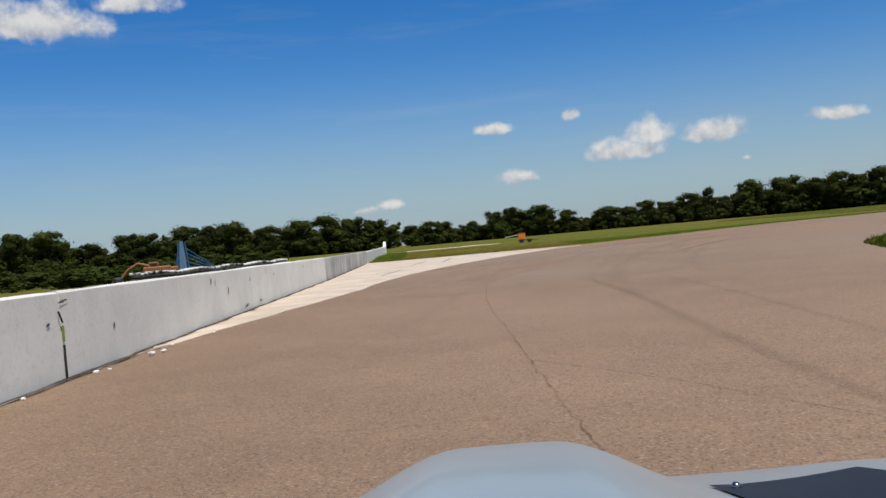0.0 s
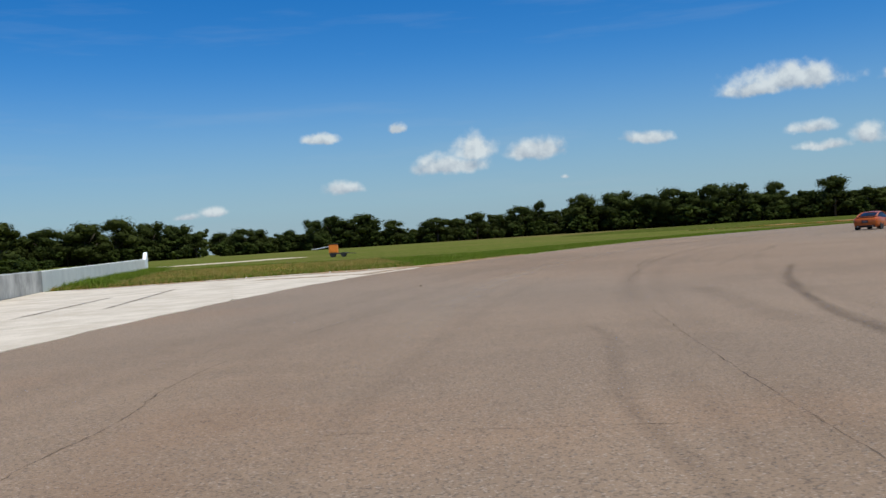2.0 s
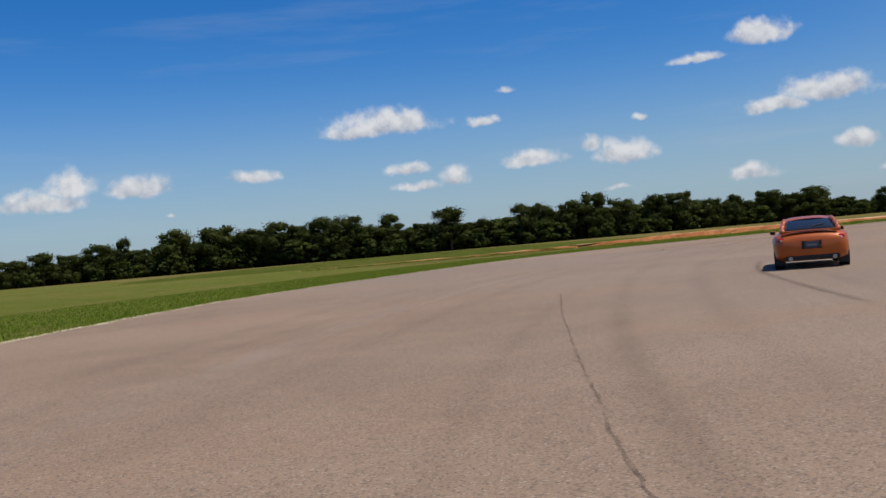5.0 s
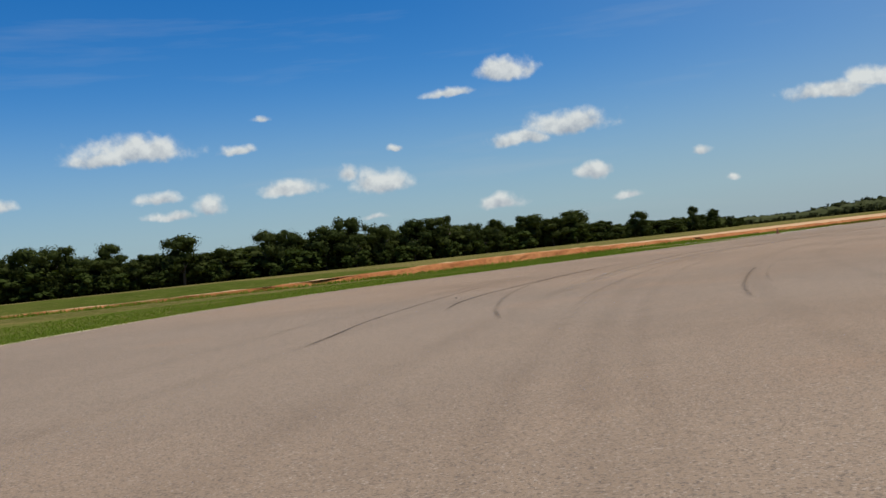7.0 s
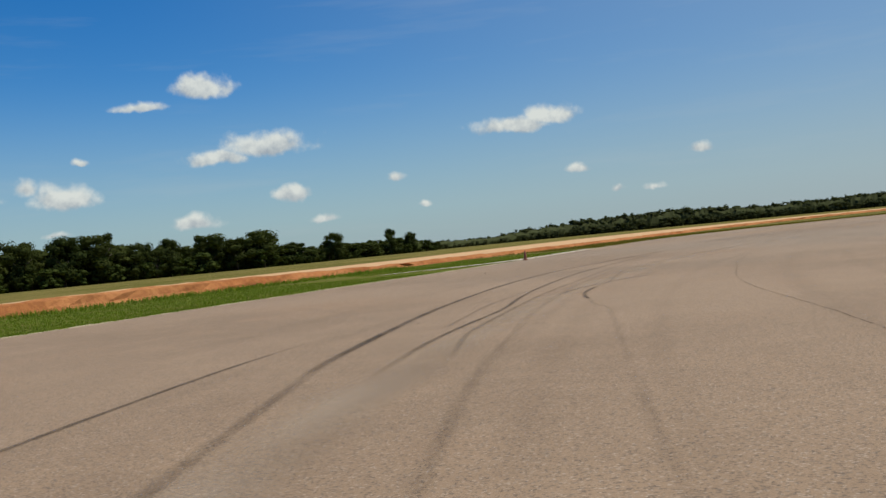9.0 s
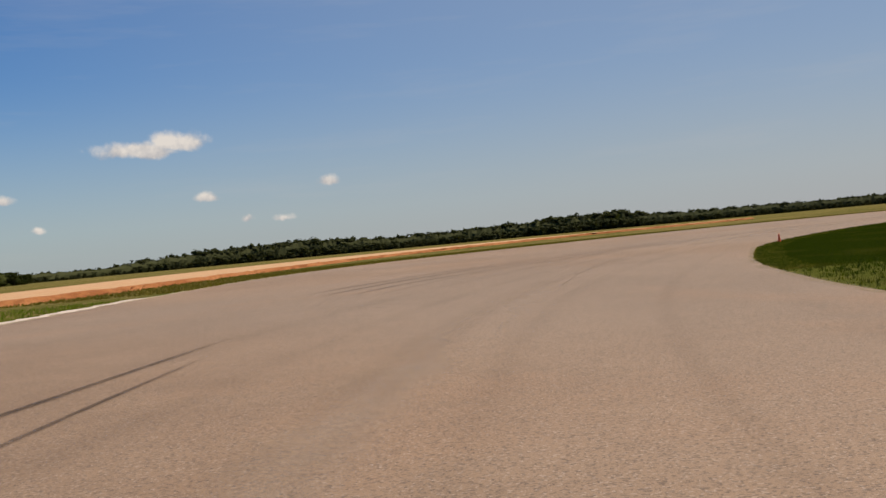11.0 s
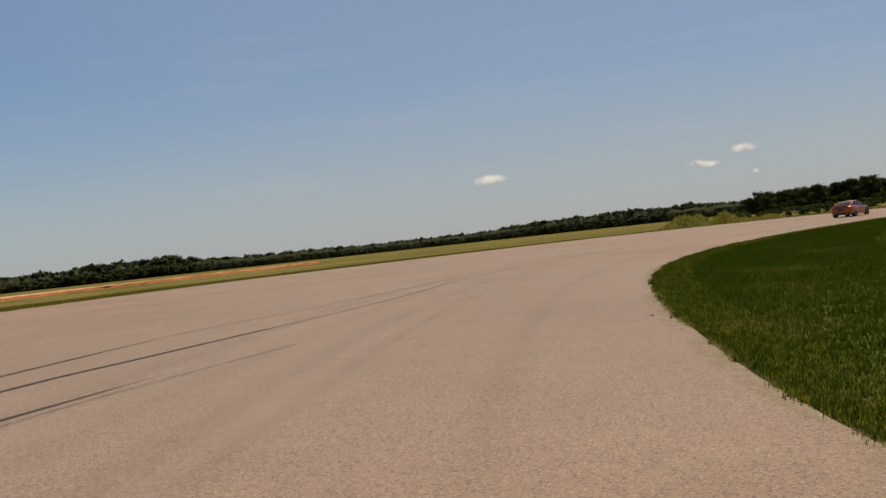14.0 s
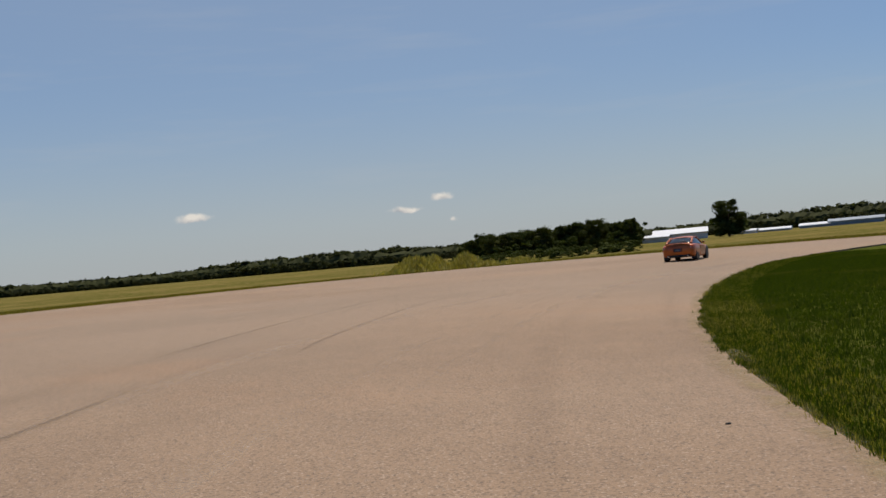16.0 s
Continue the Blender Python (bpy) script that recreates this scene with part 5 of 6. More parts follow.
def traffic_cone(x, y, h, material, label, base_material, z=0.0, turn=20):
    c = thing("traffic_cone", label, "cone", "", pose(x, y, z, 0, 0, turn))
    part("base", mesh_of("base", box(0.62 * h, 0.62 * h, 0.05 * h, (0, 0, 0), 0.012), base_material), c)
    bm = bmesh.new()
    rings = [(0.215, 0.05), (0.20, 0.09), (0.13, 0.50), (0.062, 0.97), (0.045, 1.0), (0.03, 0.985), (0.028, 0.80)]
    prev = None
    for r, zz in rings:
        ring = [bm.verts.new((r * h * math.cos(a), r * h * math.sin(a), zz * h)) for a in [k * math.pi / 10 for k in range(20)]]
        if prev:
            for k in range(20):
                bm.faces.new((prev[k], prev[(k + 1) % 20], ring[(k + 1) % 20], ring[k]))
        prev = ring
    part("cone", mesh_of("cone", bm, material, True), c)
    return c


traffic_cone(140.3, 145.1, 0.62, CONE_OLD, "faded dark orange traffic cone on the track edge", CONE_OLD, 0.012)
traffic_cone(168.6, 114.8, 0.46, CONE_ORANGE, "orange red traffic cone in the grass verge", CONE_ORANGE, -0.032 + dip_at(168.6, 114.8))

LITTER = concrete_material("litter_stone", (0.60, 0.57, 0.52), (0.72, 0.70, 0.66), (0.30, 0.28, 0.25))
stone_rng = random.Random(9)
for x, y, s in [(-4.45, 14.3, 0.06), (-4.35, 14.6, 0.05), (-4.5, 15.6, 0.035), (-4.62, 12.5, 0.05), (-4.55, 12.8, 0.03), (-4.3, 17.6, 0.035), (-4.66, 10.4, 0.035), (3.2, 84.1, 0.05), (-3.3, 46.8, 0.05),
                (7.4, 83.0, 0.07), (8.2, 82.6, 0.05), (9.3, 82.3, 0.06)]:
    bm = bmesh.new()
    bmesh.ops.create_icosphere(bm, subdivisions=2, radius=s)
    for v in bm.verts:
        v.co *= stone_rng.uniform(0.75, 1.1)
        v.co.z *= 0.5
    st = new("stone", mesh_of("stone", bm, LITTER))
    st.location = (x, y, s * 0.35 + (0.018 if y > 14 else 0))
    tagged(st, "pale broken piece of concrete on the ground", "stone", "broken concrete")

RUBBER_BIT = plain_material("rubber_scrap", (0.03, 0.028, 0.026), 0.9)
for k, (x, y, s) in enumerate([(8.6, 61.4, 0.03), (199.9, 93.6, 0.022), (72.0, 125.9, 0.03), (120.8, 140.1, 0.045), (179.5, 109.5, 0.03), (97.1, 131.9, 0.018)]):
    bm = bmesh.new()
    bmesh.ops.create_icosphere(bm, subdivisions=1, radius=s)
    for v in bm.verts:
        v.co *= stone_rng.uniform(0.6, 1.2)
        v.co.z *= 0.45
        v.co.x *= 1.6
    bit = new("rubber_scrap", mesh_of("rubber_scrap", bm, RUBBER_BIT))
    bit.location, bit.rotation_euler = (x, y, s * 0.32 + dip_at(x, y)), (0, 0, k * 1.3)
    tagged(bit, "small dark scrap of tyre rubber on the asphalt", "rubber scrap", "rubber scraps")

# orange marshal's cabinet on a low trailer
ORANGE_BOX = plain_material("orange_panel", (0.75, 0.21, 0.02), 0.5, wear=0.3)
DARK_STEEL = plain_material("dark_steel", (0.05, 0.048, 0.045), 0.6, 0.4)
WHITE_POLE = plain_material("white_pole", (0.75, 0.75, 0.73), 0.5)
gx, gy = 11.7, 141.8
unit = thing("trailer_cabinet", "orange cabinet on a low dark trailer in the grass", "trailer", "", pose(gx, gy, level(gx, gy), 0, 0, -12))
part("chassis", mesh_of("chassis", box(2.1, 1.1, 0.14, (0.55, 0, 0.32), 0.03), DARK_STEEL), unit)
cab = part("cabinet", mesh_of("cabinet", box(0.95, 0.9, 0.98, (0.0, 0, 0.46), 0.04), ORANGE_BOX), unit, "orange sheet metal cabinet")
part("door", mesh_of("door", box(0.74, 0.02, 0.78, (0.04, -0.462, 0.56), 0.008), ORANGE_BOX), cab, "lighter orange door")
part("lid", mesh_of("lid", box(1.02, 0.97, 0.05, (0.0, 0, 1.442), 0.015), DARK_STEEL), cab, "dark lid")
for sx in (-0.1, 1.1):
    for sy in (-0.52, 0.52):
        part("wheel", mesh_of("wheel", rod((sx, sy - 0.07, 0.24), (sx, sy + 0.07, 0.24), 0.26, 18), BLACK), unit)
part("boom", mesh_of("boom", rod((-0.40, 0, 1.22), (-2.5, 0.1, 0.98), 0.035, 8), WHITE_POLE), unit, "thin white boom")
part("drawbar", mesh_of("drawbar", rod((1.55, 0, 0.38), (2.5, 0, 0.30), 0.04, 8), DARK_STEEL), unit)

# ---------------------------------------------------------------- behind the wall: tyre stacks, loader, blue frame
TYRE = plain_material("weathered_tyre", (0.030, 0.029, 0.028), 0.85, wear=0.4, scale=6.0)


def patchy_white():
    m = Mat("whitewashed_tyre", 0.85, spec=0.2)
    m.world_place()
    m.colour(m.mix(m.ramp(m.noise(0.9, 4.0, 0.7), 0.42, 0.56), (0.030, 0.029, 0.028), (0.60, 0.59, 0.55)))
    return m.m


TYRE_WHITE = patchy_white()


def torus_mesh(name, R, r, material, k=18, j=8):
    verts, faces = [], []
    for a in range(k):
        for b in range(j):
            t, p = 2 * math.pi * a / k, 2 * math.pi * b / j
            q = max(-0.75, min(0.75, math.sin(p))) / 0.75
            verts.append(((R + r * math.cos(p)) * math.cos(t), (R + r * math.cos(p)) * math.sin(t), r * 0.95 * q))
            faces.append((a * j + b, ((a + 1) % k) * j + b, ((a + 1) % k) * j + (b + 1) % j, a * j + (b + 1) % j))
    return data_mesh(name, verts, faces, material, True)


stack = thing("tyre_stack", "stack of old tyres with a whitewashed top", "tyres", "tyre barrier behind the wall")
tm, tw = torus_mesh("tyre", 0.22, 0.105, TYRE), torus_mesh("tyre", 0.22, 0.105, TYRE_WHITE)
for i in range(6):
    part("tyre", tw if i >= 5 else tm, stack, "", pose(0.01 * math.sin(i * 2.1), 0.01 * math.cos(i * 1.7), 0.10 + i * 0.2))
row = curve([(-17.5, 54.6), (-16.0, 59.5), (-14.2, 67.0), (-12.6, 76.0)], 0.64)
for i, p in enumerate(row):
    m = pose(p[0], p[1], level(p[0], p[1]) + 0.0, 0, 0, 37 * i)
    if i == 0:
        stack.matrix_basis = m
        stack.scale = (1.0, 1.0, 0.92)
    else:
        copy_thing(stack, m).scale = (1.0, 1.0, 0.83 + 0.09 * abs(math.sin(i * 2.7)))

LOADER = plain_material("rusty_orange_paint", (0.24, 0.095, 0.03), 0.6, wear=0.6, scale=2.0)
GLASS_DARK = plain_material("dark_glass", (0.02, 0.022, 0.025), 0.08, 0.0, 0.6, wear=0.1)
lx, ly = bearing(-16.9).x * 78, bearing(-16.9).y * 78
loader = thing("loader", "rusty orange wheel loader parked beyond the wall", "loader", "", pose(lx, ly, level(lx, ly), 0, 0, 14))
part("body", mesh_of("body", box(2.1, 1.2, 0.75, (0.5, 0, 0.55), 0.10), LOADER), loader)
part("counterweight", mesh_of("counterweight", box(0.7, 1.15, 0.55, (1.75, 0, 0.65), 0.12), LOADER), loader)
arm = bmesh.new()
for q, r_ in (((0.0, 1.35), (-0.9, 1.62)), ((-0.9, 1.62), (-1.7, 1.15)), ((-1.7, 1.15), (-2.2, 0.55))):
    for s in (-0.4, 0.4):
        rod((q[0], s, q[1]), (r_[0], s, r_[1]), 0.10, 8, arm)
part("boom", mesh_of("boom", arm, LOADER), loader)
part("bucket", mesh_of("bucket", box(0.6, 1.5, 0.55, (-2.4, 0, 0.15), 0.15), DARK_STEEL), loader, "dark steel bucket")
cabin = part("cabin", mesh_of("cabin", box(0.75, 0.95, 0.35, (0.25, 0, 1.30), 0.06), LOADER), loader)
part("window", mesh_of("window", box(0.6, 0.98, 0.2, (0.25, 0, 1.36), 0.03), GLASS_DARK), cabin, "dark window band")
for sx in (-0.5, 1.3):
    for sy in (-0.65, 0.65):
        part("wheel", mesh_of("wheel", rod((sx, sy - 0.16, 0.46), (sx, sy + 0.16, 0.46), 0.46, 20), BLACK), loader)

BLUE_NET = plain_material("blue_netting", (0.03, 0.10, 0.20), 0.7, wear=0.5, scale=3.0)
BLUE_PALE = plain_material("pale_blue_sheet", (0.09, 0.17, 0.26), 0.6, wear=0.4)
bx, by = bearing(-15.1).x * 84, bearing(-15.1).y * 84
frame_thing = thing("sheeted_frame", "blue sheeted steel frame with sloping netting", "frame", "", pose(bx, by, level(bx, by), 0, 0, 15))
for s in (-0.55, 0.55):
    part("post", mesh_of("post", rod((s, 0, -0.1), (s * 0.5, 0, 3.1), 0.06, 8), BLUE_NET), frame_thing)
    part("post", mesh_of("post", rod((s, 0.9, -0.1), (s * 0.5, 0.4, 3.1), 0.06, 8), BLUE_NET), frame_thing)
sheet = [(-0.3, -0.06, 0.3), (0.35, -0.06, 0.3), (0.22, -0.02, 2.2), (0.12, 0.0, 3.2), (-0.14, 0.0, 3.2), (-0.25, -0.02, 2.2)]
part("sheet", data_mesh("sheet", sheet + [(x, y + 0.03, z) for x, y, z in sheet], [tuple(range(6)), tuple(range(11, 5, -1))] + [(i, i + 6, (i + 1) % 6 + 6, (i + 1) % 6) for i in range(6)], BLUE_PALE), frame_thing, "pale blue sheet")
for j in range(6):
    zt = 2.6 - j * 0.38
    part("rope", mesh_of("rope", rod((0.28, 0, zt), (2.6 + 0.12 * j, 0.2, 0.9 - 0.16 * j), 0.035, 6), BLUE_NET), frame_thing)
    part("rope", mesh_of("rope", rod((-0.28, 0, zt), (-0.8, 0.1, 0.4), 0.03, 6), BLUE_NET), frame_thing)

# ---------------------------------------------------------------- far sheds
SHED_WHITE = plain_material("white_sheet_metal", (0.56, 0.58, 0.60), 0.45, 0.0, wear=0.2, scale=0.5)
SHED_GREY = plain_material("blue_grey_sheet_metal", (0.20, 0.24, 0.28), 0.5, 0.0, wear=0.3, scale=0.5)
SHED_WALL = plain_material("pale_block_wall", (0.62, 0.60, 0.56), 0.8, wear=0.3, scale=0.6)
DOOR_DARK = plain_material("dark_doorway", (0.05, 0.055, 0.06), 0.7)


def shed(az, dist, length, depth, eave, ridge, turn, wall_mat, roof_mat, label):
    p = Vector((195.5, 100.3, 0)) + bearing(az) * dist
    s = thing("shed", label, "shed", "far sheds", pose(p.x, p.y, level(p.x, p.y), 0, 0, turn))
    part("wall", mesh_of("wall", box(length, depth, eave, (0, 0, -0.05)), wall_mat), s)
    verts = []
    for x in (-length / 2 - 0.3, length / 2 + 0.3):
        verts += [(x, -depth / 2 - 0.4, eave - 0.12), (x, 0, ridge), (x, depth / 2 + 0.4, eave - 0.12), (x, depth / 2 + 0.4, eave - 0.30), (x, 0, ridge - 0.2), (x, -depth / 2 - 0.4, eave - 0.30)]
    faces = [(5, 4, 3, 2, 1, 0), tuple(range(6, 12))] + [(i, (i + 1) % 6, (i + 1) % 6 + 6, i + 6) for i in range(6)]
    part("roof", data_mesh("roof", verts, faces, roof_mat), s)
    gab = [(x, y, z) for x in (-length / 2 + 0.02, length / 2 - 0.02) for y, z in ((-depth / 2, eave - 0.1), (depth / 2, eave - 0.1), (0, ridge - 0.12))]
    part("gable", data_mesh("gable", gab, [(0, 2, 1), (3, 4, 5)], wall_mat), s)
    n = max(2, int(length / 6))
    for i in range(n):
        x = -length / 2 + length * (i + 0.5) / n
        part("door", mesh_of("door", box(min(2.6, length / n * 0.5), 0.06, eave * 0.72, (x, -depth / 2 - 0.02, 0)), DOOR_DARK if i % 2 else wall_mat), s)
    return s


shed(143.1, 225, 9, 8, 1.3, 1.7, 33, SHED_WALL, SHED_WHITE, "low pale shed with a white metal roof")
shed(144.9, 232, 12.0, 9, 1.7, 2.7, 33, SHED_WALL, SHED_WHITE, "white roofed long shed beside a lone tree")
shed(148.4, 300, 7, 9, 0.9, 1.35, 26, SHED_WALL, SHED_WHITE, "small low shed with a white roof")
shed(149.9, 310, 11, 10, 0.7, 1.2, 26, SHED_GREY, SHED_WHITE, "low grey shed with a white roof")
shed(152.2, 330, 9, 10, 1.0, 1.6, 24, SHED_GREY, SHED_WHITE, "low blue grey shed with a pale roof")
shed(154.3, 330, 16, 10, 1.5, 2.2, 24, SHED_GREY, SHED_GREY, "long low blue grey shed")

# faint worn lanes where tyres have darkened the asphalt
def lane_material():
    m = Mat("worn_lane", 0.85, spec=0.2)
    m.colour((0.085, 0.058, 0.040))
    return m.put("Alpha", m.math("MULTIPLY", m.ramp(m.noise(0.22, 5.0, 0.6), 0.30, 0.75, 0.02, 0.075), m.soft_strip(0.5, 0.1))).m


LANE = lane_material()
lanes = tagged(new("worn_lanes"), "faint dark lanes worn into the asphalt by tyres", "tyre marks", kind="structure")
centre = curve([(0.2, -8), (1.2, 15), (4.2, 33.8), (12.5, 58.6), (25.8, 81.6), (41.3, 98.8), (57.9, 112.2), (81.8, 124.4), (102.7, 129.5), (121, 130.2), (142, 127.1),
                (166.3, 118.9), (188.7, 105.6), (204, 92), (216, 76), (223, 62)], 1.0)
cd = np.gradient(centre, axis=0)
cd /= np.linalg.norm(cd, axis=1)[:, None]
cn = np.stack([cd[:, 1], -cd[:, 0]], 1)
for i, (o, w) in enumerate([(-6.2, 1.1), (-4.4, 0.7), (-2.6, 0.9), (-1.3, 0.5), (0.4, 0.7), (1.7, 0.5), (2.9, 0.8), (4.4, 0.6)]):
    drift = np.sin(np.arange(len(centre)) / (31.0 + 5 * i) + i * 1.7) * 0.9
    a, b = 8 + 13 * (i % 3), len(centre) - 6 - 11 * (i % 4)
    ln = (centre + cn * (o + drift)[:, None])[a:b]
    inside_track = inside(ln[:, 0], ln[:, 1], TRACK_OUTLINE)
    runs, cur = [], []
    for ok, p in zip(inside_track, ln):
        if ok:
            cur.append(p)
        elif cur:
            runs.append(cur)
            cur = []
    runs.append(cur)
    for run in runs:
        if len(run) > 12:
            part("worn_lane", ribbon("worn_lane", np.array(run), w, 0.0025 + 0.0002 * i, LANE, 0.05, 100 + i), lanes)


def pale_material():
    m = Mat("pale_worn_line", 0.85, spec=0.2)
    m.colour((0.40, 0.305, 0.225))
    return m.put("Alpha", m.math("MULTIPLY", m.ramp(m.noise(0.3, 5.0, 0.6), 0.32, 0.70, 0.04, 0.34), m.soft_strip(0.5, 0.15))).m


PALE_LINE = pale_material()
for i, (pts, w) in enumerate([([(160, 123), (176, 116.5), (190, 108), (203, 95.5), (213, 81), (219, 67), (222, 55)], 1.6), ([(172, 120.5), (186, 114), (200, 103), (212, 89), (219, 75)], 0.7),
                              ([(4, 40), (9, 56), (17, 74), (28, 91), (44, 107), (60, 119)], 1.2), ([(70, 121), (86, 128), (104, 131), (124, 131.5), (146, 128)], 1.3)]):
    part("pale_line", ribbon("pale_line", curve(pts, 1.0), w, 0.0018 + 0.0001 * i, PALE_LINE, 0.05, 140 + i), lanes)


def rust_material():
    m = Mat("reddish_dust_streak", 0.9, spec=0.15)
    m.colour((0.36, 0.195, 0.105))
    return m.put("Alpha", m.math("MULTIPLY", m.ramp(m.noise(0.5, 5.0, 0.6), 0.30, 0.70, 0.03, 0.22), m.soft_strip(0.5, 0.3))).m


part("dust_streak", ribbon("dust_streak", curve([(4.3, 44.9), (2.8, 38.2), (1.7, 33.6), (1.0, 30.3), (0.6, 28.3), (0.6, 25.8)], 0.6), 2.4, 0.0032, rust_material(), 0.08, 160), lanes, "reddish dust streak")


# ---------------------------------------------------------------- cars
ORANGE_PAINT = paint_material("metallic_orange_paint", (0.38, 0.080, 0.007), (0.46, 0.11, 0.010))
RED_PAINT = paint_material("deep_orange_red_paint", (0.34, 0.070, 0.007), (0.42, 0.098, 0.010))
SILVER_PAINT = paint_material("silver_grey_paint", (0.27, 0.31, 0.32), (0.33, 0.37, 0.38))
CAR_GLASS = plain_material("tinted_car_glass", (0.010, 0.011, 0.012), 0.12, 0.0, 0.3, wear=0.05)
TAIL_RED = plain_material("red_lamp_glass", (0.35, 0.012, 0.010), 0.15, 0.0, 0.6, wear=0.1)
LAMP_CLEAR = plain_material("clear_lamp_glass", (0.55, 0.57, 0.58), 0.08, 0.2, 0.7, wear=0.1)
CHROME = plain_material("polished_metal", (0.32, 0.32, 0.32), 0.25, 1.0, wear=0.1)
RIM = plain_material("silver_alloy", (0.45, 0.45, 0.46), 0.3, 0.9, wear=0.2)
TRIM = plain_material("black_plastic", (0.015, 0.015, 0.016), 0.55, wear=0.2)
PLATE = plain_material("plate_dark", (0.05, 0.055, 0.07), 0.5, wear=0.2)
PLATE_BAR = plain_material("plate_bar", (0.14, 0.145, 0.16), 0.5)
TYRE_CAR = plain_material("car_tyre", (0.022, 0.022, 0.022), 0.85, wear=0.3)


def loft(name, stations, section, material, smooth=True, cap=True):
    """A skin through cross-sections; each station is (y, ...) and section(station) gives its half outline from the bottom centre to the top centre."""
    verts, faces = [], []
    k = None
    for st in stations:
        half = section(st)
        full = half + [(-x, z) for x, z in half[-2:0:-1]]
        k = len(full)
        verts += [(x, st[0], z) for x, z in full]
    for i in range(len(stations) - 1):
        for j in range(k):
            faces.append((i * k + j, i * k + (j + 1) % k, (i + 1) * k + (j + 1) % k, (i + 1) * k + j))
    if cap:
        faces.append(tuple(range(k)))
        faces.append(tuple((len(stations) - 1) * k + j for j in range(k - 1, -1, -1)))
    bm = bmesh.new()
    me = data_mesh(name, verts, faces, material)
    bm.from_mesh(me)
    bmesh.ops.recalc_face_normals(bm, faces=bm.faces)
    bm.to_mesh(me)
    bm.free()
    if smooth:
        me.polygons.foreach_set("use_smooth", [True] * len(me.polygons))
    return me


def body_section(st):
    _, w, zb, zs, zt = st
    return [(0, zb), (0.82 * w, zb), (0.95 * w, zb + 0.06), (0.985 * w, zb + 0.18), (1.0 * w, zb + (zs - zb) * 0.60), (0.985 * w, zs - 0.03), (0.93 * w, zs + 0.02),
            (0.78 * w, zs + (zt - zs) * 0.55), (0.5 * w, zs + (zt - zs) * 0.88), (0.2 * w, zt), (0, zt)]


def roof_section(st):
    _, wb, wt, zb, zt = st
    return [(0, zb), (wb, zb), (wb * 0.985, zb + 0.02), (wt + (wb - wt) * 0.45, zb + (zt - zb) * 0.55), (wt, zb + (zt - zb) * 0.86), (wt * 0.85, zb + (zt - zb) * 0.96), (wt * 0.4, zt), (0, zt)]


def wheel_parts(car, x, y, r, w, side):
    wheel = part("wheel", torus_like("tyre", r, w), car, "", pose(x, y, r, 0, 90, 0))
    rim = bmesh.new()
    rr = r * 0.70
    bmesh.ops.create_cone(rim, cap_ends=True, segments=24, radius1=rr, radius2=rr * 0.97, depth=w * 0.55, matrix=Matrix.Translation((0, 0, side * w * 0.05)))
    part("rim", mesh_of("rim", rim, TRIM), wheel)
    sp = bmesh.new()
    for i in range(5):
        a = i * 2 * math.pi / 5
        m = Matrix.Rotation(a, 4, "Z") @ Matrix.Translation((rr * 0.5, 0, side * w * 0.36)) @ Matrix.Diagonal((rr, rr * 0.26, 0.03, 1))
        bmesh.ops.create_cube(sp, size=1.0, matrix=m)
    bmesh.ops.create_cone(sp, cap_ends=True, segments=14, radius1=rr * 0.24, radius2=rr * 0.2, depth=0.05, matrix=Matrix.Translation((0, 0, side * w * 0.38)))
    part("spokes", mesh_of("spokes", sp, RIM), wheel, "silver alloy spokes")
    return wheel


def torus_like(name, r, w):
    prof = [(r * 0.70, -w * 0.46), (r * 0.90, -w * 0.5), (r * 0.98, -w * 0.42), (r, -w * 0.3), (r, w * 0.3), (r * 0.98, w * 0.42), (r * 0.90, w * 0.5), (r * 0.70, w * 0.46)]
    k, j = 28, len(prof)
    verts = [(q * math.cos(2 * math.pi * a / k), q * math.sin(2 * math.pi * a / k), z) for a in range(k) for q, z in prof]
    faces = [(a * j + b, ((a + 1) % k) * j + b, ((a + 1) % k) * j + b + 1, a * j + b + 1) for a in range(k) for b in range(j - 1)]
    return data_mesh(name, verts, faces, TYRE_CAR, True)


